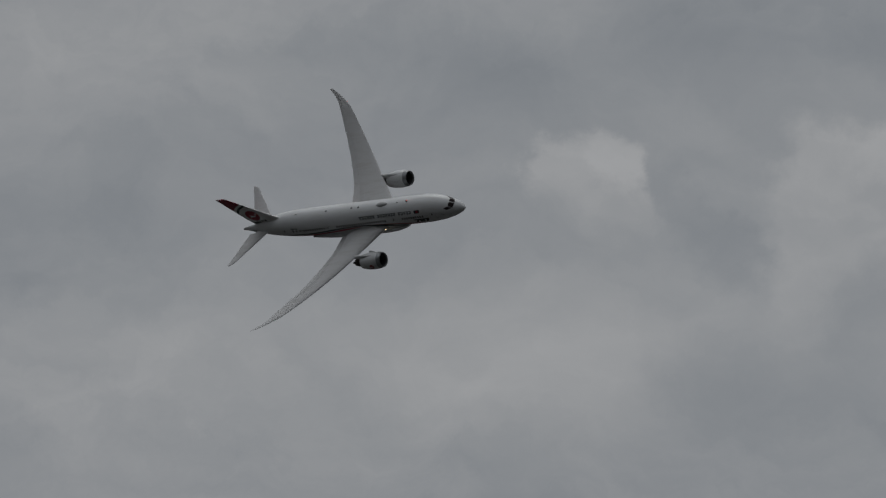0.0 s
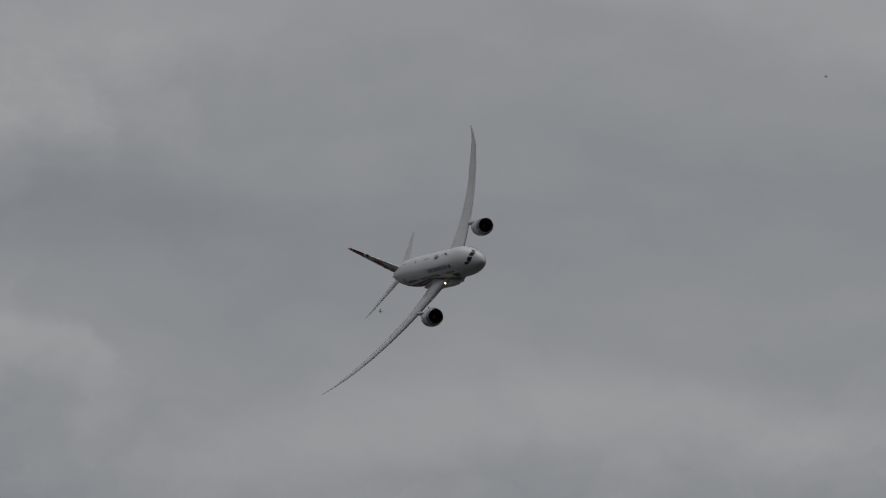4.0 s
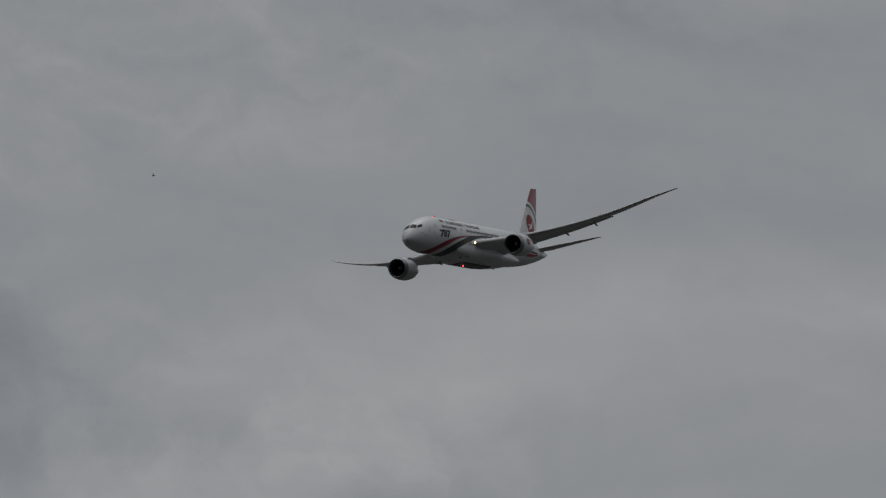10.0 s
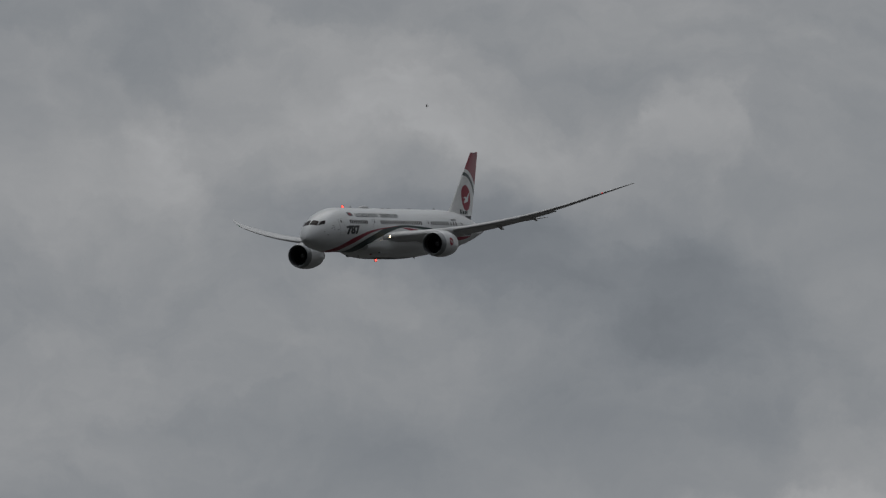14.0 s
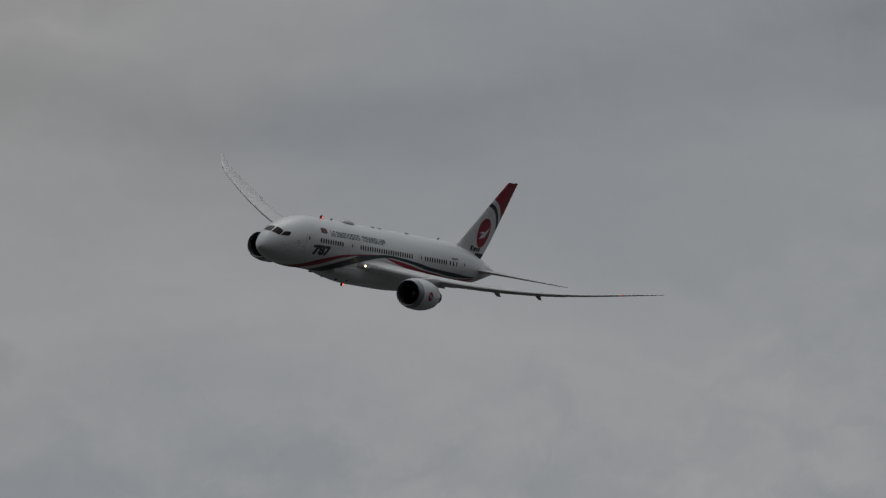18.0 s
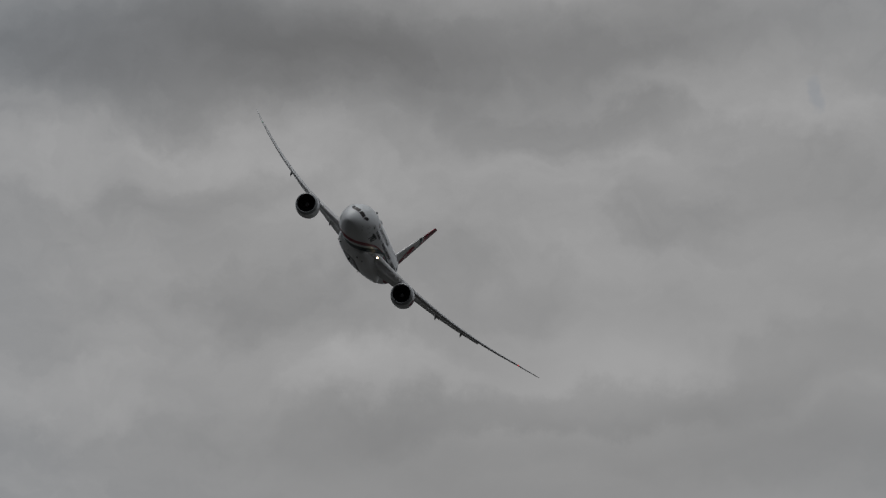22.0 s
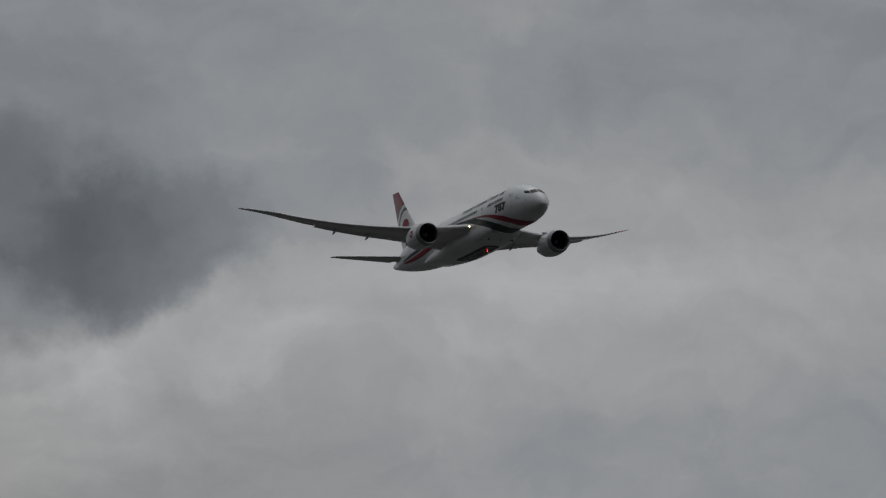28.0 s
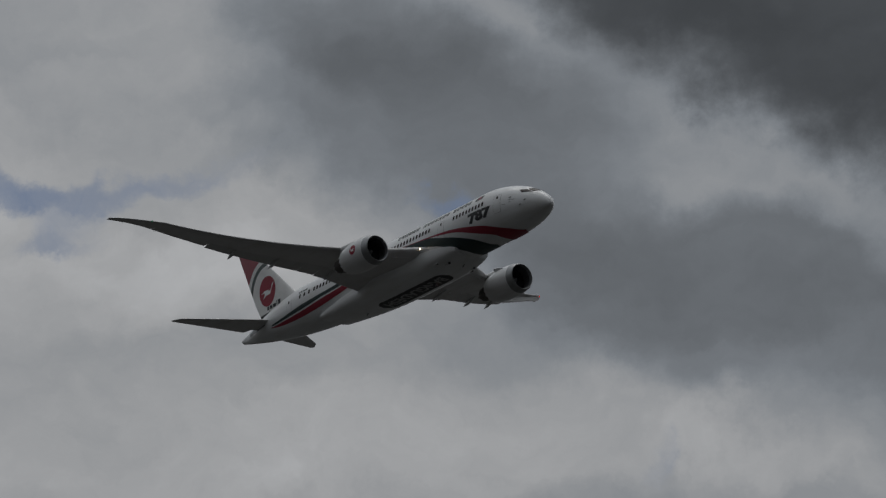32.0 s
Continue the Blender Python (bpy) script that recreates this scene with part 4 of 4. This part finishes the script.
def build_engine(sign):
    o = (HINGE[0], HINGE[1] * sign, HINGE[2])
    c = Vector((X(18.55), 10.05, -2.10)) - Vector(HINGE)
    c.y *= sign
    eng = part("engine", revolve([(0.85, 1.69), (1.3, 1.755), (2.0, 1.80), (2.9, 1.80), (3.7, 1.72), (4.4, 1.60), (5.0, 1.46), (5.05, 1.42)], 64, c, 0.16), NACELLE, airliner, "white high-bypass jet engine nacelle with grey lip")
    eng.location = o
    part("inlet_lip", revolve([(0.85, 1.69), (0.5, 1.63), (0.22, 1.56), (0.07, 1.50), (0.0, 1.44), (0.04, 1.385), (0.16, 1.345), (0.4, 1.325)], 64, c), LIP, eng, "smooth grey metal intake lip")
    part("inlet_duct", revolve([(0.4, 1.325), (0.8, 1.35), (1.3, 1.40), (1.75, 1.41)], 64, c), DUCT, eng, "shadowed intake duct")
    bm = revolve([(1.75, 1.41), (1.76, 0.35), (1.76, 0.02)], 48, c)
    part("fan_backing", bm, DUCT, eng)
    # fan blades
    for k in range(18):
        bm = bmesh.new()
        a0 = 2 * math.pi * k / 18
        rows = []
        for r in np.linspace(0.36, 1.38, 6):
            tw = radians(25 + 35 * (r - 0.36))
            sweep = 0.16 * (r - 0.36) ** 2
            row = []
            for u in (-1, 1):
                w = 0.17 + 0.06 * r
                ang = a0 + sweep + u * w * math.sin(tw) / r
                row.append(bm.verts.new((c.x - 1.45 - u * w * math.cos(tw) * 0.6, c.y + r * math.sin(ang), c.z + r * math.cos(ang))))
            rows.append(row)
        for p, q in zip(rows, rows[1:]):
            bm.faces.new((p[0], p[1], q[1], q[0]))
        r = bmesh.ops.extrude_face_region(bm, geom=bm.faces[:])
        for v in r["geom"]:
            if isinstance(v, bmesh.types.BMVert):
                v.co.x -= 0.03
        part("fan_blade", bm, DARK_METAL, eng)
    part("spinner", revolve([(0.95, 0.01), (1.0, 0.07), (1.15, 0.18), (1.4, 0.31), (1.6, 0.38)], 32, c), LIP, eng, "grey spinner cone")
    bm = bmesh.new()
    sw = [Vector((c.x - 1.25 - 0.01, c.y + 0.25 * math.sin(a), c.z + 0.25 * math.cos(a))) for a in (0.2, 0.7, 1.2)]
    sw2 = [Vector((c.x - 1.02, c.y + 0.10 * math.sin(a), c.z + 0.10 * math.cos(a))) for a in (0.2, 0.7, 1.2)]
    r1 = [bm.verts.new(v) for v in sw]
    r2 = [bm.verts.new(v) for v in sw2]
    for i in range(2):
        bm.faces.new((r1[i], r1[i + 1], r2[i + 1], r2[i]))
    part("spinner_mark", bm, WHITE, eng, "white mark on the spinner", 0)
    part("fan_nozzle", revolve([(5.05, 1.40), (4.4, 1.50), (3.6, 1.55)], 48, c), DUCT, eng)
    part("core_cowl", revolve([(3.6, 1.25), (4.4, 1.20), (5.2, 1.04), (6.2, 0.88), (6.9, 0.72)], 40, c, 0.08), HOT, eng, "brown metal core cowl")
    part("exhaust_cone", revolve([(6.4, 0.58), (6.9, 0.48), (7.5, 0.26), (7.9, 0.06), (7.92, 0.01)], 32, c), HOT, eng, "brown metal exhaust cone")
    # pylon from the cowl's top to the wing
    rings = []
    for u in np.linspace(0, 1, 12):
        x = c.x - 1.9 - 6.4 * u
        zt = c.z + 1.66 + 0.34 * math.sin(math.pi * min(1, 0.15 + u * 0.7)) + 0.25 * u
        zb = c.z + 1.35 - 0.35 * math.sin(math.pi * u) + 0.85 * u * u
        w = 0.34 * math.sin(math.pi * (0.08 + 0.86 * u)) ** 0.5
        rings.append([Vector((x, c.y + w * math.copysign(abs(math.sin(a)) ** 0.7, math.sin(a)), (zt + zb) / 2 + (zt - zb) / 2 * math.cos(a))) for a in np.linspace(0, 2 * math.pi, 17)[:-1]])
    part("pylon", loft(rings), WING_GREY, eng, "grey engine pylon under the wing")
    # strake on the inner side
    bm = bmesh.new()
    g = [Vector((c.x - 1.6, 0, 0)), Vector((c.x - 3.2, 0, 0)), Vector((c.x - 3.2, 0, 0.42)), Vector((c.x - 2.5, 0, 0.34))]
    m = Matrix.Translation((0, c.y, c.z)) @ Euler((radians(sign * 42), 0, 0)).to_matrix().to_4x4() @ Matrix.Translation((0, 0, 1.76))
    rings = [[m @ (q + Vector((0, e, 0))) for q in g] for e in (-0.025, 0.025)]
    bm.free()
    part("strake", loft(rings), NACELLE, eng, "small nacelle strake", 0)
    # emblem on the outer cowl
    for side in (sign,):
        bm = bmesh.new()

        def cowl(x, ang, off):
            r = lerp_table([(0.85, 1.69), (1.3, 1.755), (2.0, 1.80), (2.9, 1.80), (3.7, 1.72), (4.4, 1.60)], x) + off
            return Vector((c.x - x, c.y + side * r * math.sin(ang), c.z + r * math.cos(ang)))
        mid = radians(84)
        prev = None
        for k in range(1, 5):
            ring = [bm.verts.new(cowl(2.25 + 0.52 * k / 4 * math.cos(a), mid + 0.31 * k / 4 * math.sin(a), 0.014)) for a in np.linspace(0, 2 * math.pi, 29)[:-1]]
            if prev is None:
                bm.faces.new(ring)
            else:
                for i in range(28):
                    bm.faces.new((prev[i], prev[(i + 1) % 28], ring[(i + 1) % 28], ring[i]))
            prev = ring
        part("cowl_disc", bm, RED, eng, "round red emblem on the cowl")
        bm = bmesh.new()
        vs = [bm.verts.new(cowl(2.25 + side * -0.50 * a, mid - 0.29 * b, 0.026)) for a, b in EMBLEM]
        bmesh.ops.triangulate(bm, faces=[bm.faces.new(vs)])
        part("cowl_wing", bm, WHITE, eng, "", 0)
    return eng


engines = [build_engine(1), build_engine(-1)]

# ---- motion ----
# seconds, place in metres and Euler turn in degrees
AIRLINER_ROWS = (
    (0, -113.16, 2455.11, 128.92, 58.848, -3.698, -34.797), (0.5, -73.67, 2445.46, 129.18, 59.127, -3.682, -40.339),
    (1, -34.39, 2410.53, 125.71, 58.804, -3.92, -46.891), (1.5, 2.77, 2425.74, 126.36, 59.953, -4.031, -51.413),
    (2, 36.64, 2422.14, 126.35, 59.957, -3.304, -56.393), (2.5, 68.47, 2381.82, 123.44, 60.695, -2.617, -61.855),
    (3, 95.43, 2345.44, 123.75, 60.406, -2.136, -66.616), (3.5, 124.53, 2339.78, 123.51, 61.32, -1.217, -71.538),
    (4, 139.99, 2277.42, 121.22, 60.204, -0.999, -77.289), (4.5, 153.05, 2239.67, 120.81, 59.745, -0.279, -82.178),
    (5, 161.2, 2221.26, 131.63, 59.006, 0.13, -86.81), (5.5, 164.75, 2205.67, 147.89, 57.618, 0.079, -91.545),
    (6, 163.34, 2183.27, 162.68, 55.743, -0.064, -96.397), (6.5, 158.99, 2144.8, 169.4, 53.506, 0.09, -101.478),
    (7, 150.21, 2091.57, 167.38, 50.906, 0.481, -106.541), (7.5, 139.57, 2052.51, 165.8, 47.711, -0.146, -110.62),
    (8, 127.09, 2020.15, 165, 43.029, -0.657, -113.723), (8.5, 112.33, 1974.41, 163.19, 35.27, -0.75, -114.68),
    (9, 97.87, 1942.97, 162.11, 26.077, 0.218, -114.975), (9.5, 83.03, 1906.21, 160.01, 16.718, 0.324, -114.719),
    (10, 68.35, 1883.97, 159.06, 9.092, 0.23, -115.385), (10.5, 52.61, 1838.91, 156.17, 4.932, 0.223, -115.291),
    (11, 37.2, 1811.29, 154.66, 2.93, 0.809, -115.403), (11.5, 21.61, 1774.33, 151.95, 2.109, 1.214, -115.569),
    (12, 6.18, 1753.4, 150.24, 1.977, 2.183, -115.356), (12.5, -9.14, 1701.19, 145.38, 1.857, 2.694, -114.761),
    (13, -24.39, 1678.01, 142.4, 1.758, 3.758, -114.696), (13.5, -38.66, 1622.52, 136.44, 2.051, 3.912, -113.468),
    (14, -54.16, 1612.16, 134.19, 2.681, 3.796, -113.579), (14.5, -68.19, 1566.55, 129.11, 2.903, 3.445, -113.526),
    (15, -82.02, 1526.94, 125.01, 3.077, 3.243, -113.091), (15.5, -96.36, 1499.39, 122.04, 2.972, 3.17, -112.413),
    (16, -111.04, 1478.22, 119.59, 2.331, 3.15, -112.156), (16.5, -125.81, 1454.7, 116.92, 0.784, 3.044, -112.508),
    (17, -139.89, 1419.97, 113.39, -2.363, 2.532, -112.864), (17.5, -153.06, 1380.4, 109.96, -8.658, 1.214, -111.373),
    (18, -167.42, 1353.09, 108.66, -17.848, -0.711, -110.66), (18.5, -178.94, 1312.23, 107.57, -26.502, -2.602, -107.48),
    (19, -191.9, 1289.27, 109.37, -34.537, -4.639, -105.134), (19.5, -199.92, 1247.01, 110.44, -39.985, -5.269, -100.21),
    (20, -208.98, 1225.07, 114.32, -42.979, -6.702, -96.433), (20.5, -211.3, 1179.49, 116.4, -44.419, -6.047, -91.88),
    (21, -240.14, 1289.64, 133.88, -44.526, -5.28, -89.471), (21.5, -280.96, 1468.86, 158.84, -44.091, -4.763, -86.235),
    (22, -343.67, 1765.73, 197.41, -44.053, -4.505, -83.932), (22.5, -372.31, 1893.24, 217.97, -43.859, -4.446, -81.234),
    (23, -363.97, 1841.27, 218.25, -44.01, -3.816, -78.342), (23.5, -348.18, 1763.02, 215.13, -43.785, -3.829, -75.251),
    (24, -333.15, 1703, 214.33, -44.07, -4.057, -72.064), (24.5, -313.03, 1636.68, 212.72, -43.263, -4.143, -69.14),
    (25, -296.44, 1606.54, 215.57, -43.229, -3.757, -66.451), (25.5, -287.68, 1633.98, 225.94, -38.147, -4.103, -65.21),
    (26, -276.93, 1659.9, 234.33, -29.904, -4.596, -64.656), (26.5, -262.4, 1672.74, 241.26, -20.492, -4.775, -64.243),
    (27, -244.71, 1675.83, 246.61, -11.421, -4.589, -63.622), (27.5, -225.71, 1675.53, 252.14, -4.122, -3.97, -62.385),
    (28, -206.94, 1674.02, 261.04, 0.361, -2.99, -60.71), (28.5, -187.22, 1655.63, 266.26, 2.02, -2.68, -59.927),
    (29, -164.15, 1594.22, 266.92, 1.468, -3.215, -58.615), (29.5, -139.36, 1502.32, 259.47, -0.054, -3.333, -58.353),
    (30, -115.39, 1423.35, 254.25, 0.123, -3.618, -56.626), (30.5, -91.39, 1342.42, 248.4, 0.081, -3.698, -56.232),
    (31, -67.86, 1270.71, 244.76, -0.404, -4.912, -54.333), (31.5, -46.79, 1249.5, 251.2, -1.438, -5.84, -53.716),
    (32, -26.69, 1299.57, 273.93, -1.694, -8.461, -51.014),
)
# seconds, bend of the wings at the root in degrees
FLEX_ROWS = (
    (0, 1.049), (1, 1.759), (2, 0.27), (3, 0.396), (4, 0.649), (5, 0.132),
    (6, 0.372), (7, 1.235), (8, 1.202), (9, -0.234), (10, -0.962), (11, -1.493),
    (12, -1.743), (13, -1.37), (14, -0.95), (15, -0.204), (16, -0.087), (17, -0.85),
    (18, 0.549), (19, 0.256), (20, 0.23), (21, 0.166), (22, -0.606), (23, -0.565),
    (24, 0.334), (25, 0.215), (26, 0.048), (27, 0.251), (28, -0.372), (29, -0.153),
    (30, -0.017), (31, 0.19), (32, 1.1),
)


def build_bird():
    """A small dark swift-like bird, beak along x."""
    bird = tagged(new("bird"), "small dark bird with long narrow wings in flight", "bird", "birds in the sky")
    rings = []
    for u in np.linspace(0, 1, 11):
        r = 0.028 * math.sin(math.pi * min(0.97, 0.04 + 0.9 * u)) ** 0.6 * (1.0 if u > 0.3 else 0.6 + 1.3 * u)
        rings.append([Vector((-0.09 + 0.18 * u, r * math.sin(a), r * math.cos(a))) for a in np.linspace(0, 2 * math.pi, 11)[:-1]])
    part("body", loft(rings), CHAFF, bird)
    for sign in (1, -1):
        rings = []
        for u in np.linspace(0, 1, 7):
            y = sign * (0.015 + 0.17 * u)
            x = 0.03 + 0.03 * math.sin(u * 2.2) - 0.10 * u * u
            c = 0.062 * (1 - u) ** 0.6 + 0.006
            z = 0.01 + 0.07 * u - 0.03 * u * u
            rings.append([Vector((x, y, z + 0.003)), Vector((x - c * 0.4, y, z + 0.007)), Vector((x - c, y, z)), Vector((x - c * 0.4, y, z - 0.003))])
        part("wing", loft(rings), CHAFF, bird)
    tail = [[Vector((-0.08, -0.012, 0.003)), Vector((-0.08, 0.012, 0.003)), Vector((-0.08, 0.012, -0.003)), Vector((-0.08, -0.012, -0.003))],
            [Vector((-0.15, -0.030, 0.002)), Vector((-0.15, 0.030, 0.002)), Vector((-0.15, 0.030, -0.002)), Vector((-0.15, -0.030, -0.002))]]
    part("tail", loft(tail), CHAFF, bird, "", 0)
    for c in bird.children:
        c.data.transform(Matrix.Scale(0.52, 4))
    return bird


birds = [build_bird()]
birds += [copy_thing(birds[0], pose(0, 0, 0)) for _ in range(2)]
# seconds, place in metres, heading in degrees
BIRD_ROWS = (
    (
        (0, 29.23, 477.35, 29.97, 0), (4, 44.78, 476.78, 34.45, -0.6), (4.5, 47.07, 476.54, 34.67, -17.1),
        (6.5, 48.57, 475.47, 46.06, -174.5), (7, 43.58, 475.84, 47.26, -183.7), (7.5, 37.98, 476.16, 48.89, -183.2),
        (8.2, 24.85, 476.88, 50.35, -183.2), (9, 11.47, 477.65, 47.71, -183.4), (10, 4.53, 478.07, 44.41, -182.2),
        (10.5, 1.87, 478.03, 45.12, -179.1), (11, -0.82, 477.99, 45.54, -178.9), (11.5, -1.22, 477.97, 45.77, -181.1),
        (12, -1.7, 478.01, 45.32, -180.5), (12.5, -4.93, 478, 45.16, -179.5), (13, -8.2, 477.95, 45.2, -178.7),
        (13.5, -11.68, 477.84, 45.62, -177.9), (14, -14.62, 477.72, 46.07, -177.6), (14.5, -18.07, 477.57, 46.38, -177.6),
        (32, -18.07, 477.57, 116.38, 0),
    ),
    (
        (0, 43.89, 420.18, 26.17, 180), (3, 28.81, 418.59, 20.56, 179.5), (3.5, 26.79, 418.68, 21.45, 176.8),
        (4, 23.67, 418.84, 22.17, 177.5), (4.5, 15.1, 419.16, 23.46, 179.9), (32, -232.42, 418.91, 0.38, 180),
    ),
    (
        (0, -120.63, 444.46, 45.41, 0), (11, -4.18, 448.68, 35.89, 0), (11.5, -0.08, 448.63, 36.77, -0.8),
        (12, 3.99, 448.57, 37.36, -1.3), (12.5, 7.3, 448.47, 38.05, 0), (32, 182.8, 448.47, 18.55, 0),
    ),
)


BEACON_TURN = 1.4  # seconds for one turn of a beacon's hood


def motions():
    walk(airliner, [(t, pose(x, y, z, rx, ry, rz)) for t, x, y, z, rx, ry, rz in AIRLINER_ROWS])
    for sign, wing, engine in zip((1, -1), wings, engines):
        for ob in (wing, engine):
            walk(ob, [(t, pose(HINGE[0], HINGE[1] * sign, HINGE[2], a * sign, 0, 0)) for t, a in FLEX_ROWS])
    for hood in hoods:
        walk(hood, [(0.25 * k, pose(0, 0, 0, 0, 0, -360 * (0.25 * k - 16.95) / BEACON_TURN)) for k in range(129)])
    for bird, rows in zip(birds, BIRD_ROWS):
        walk(bird, [(t, pose(x, y, z, 62, 0, heading)) for t, x, y, z, heading in rows])


motions()
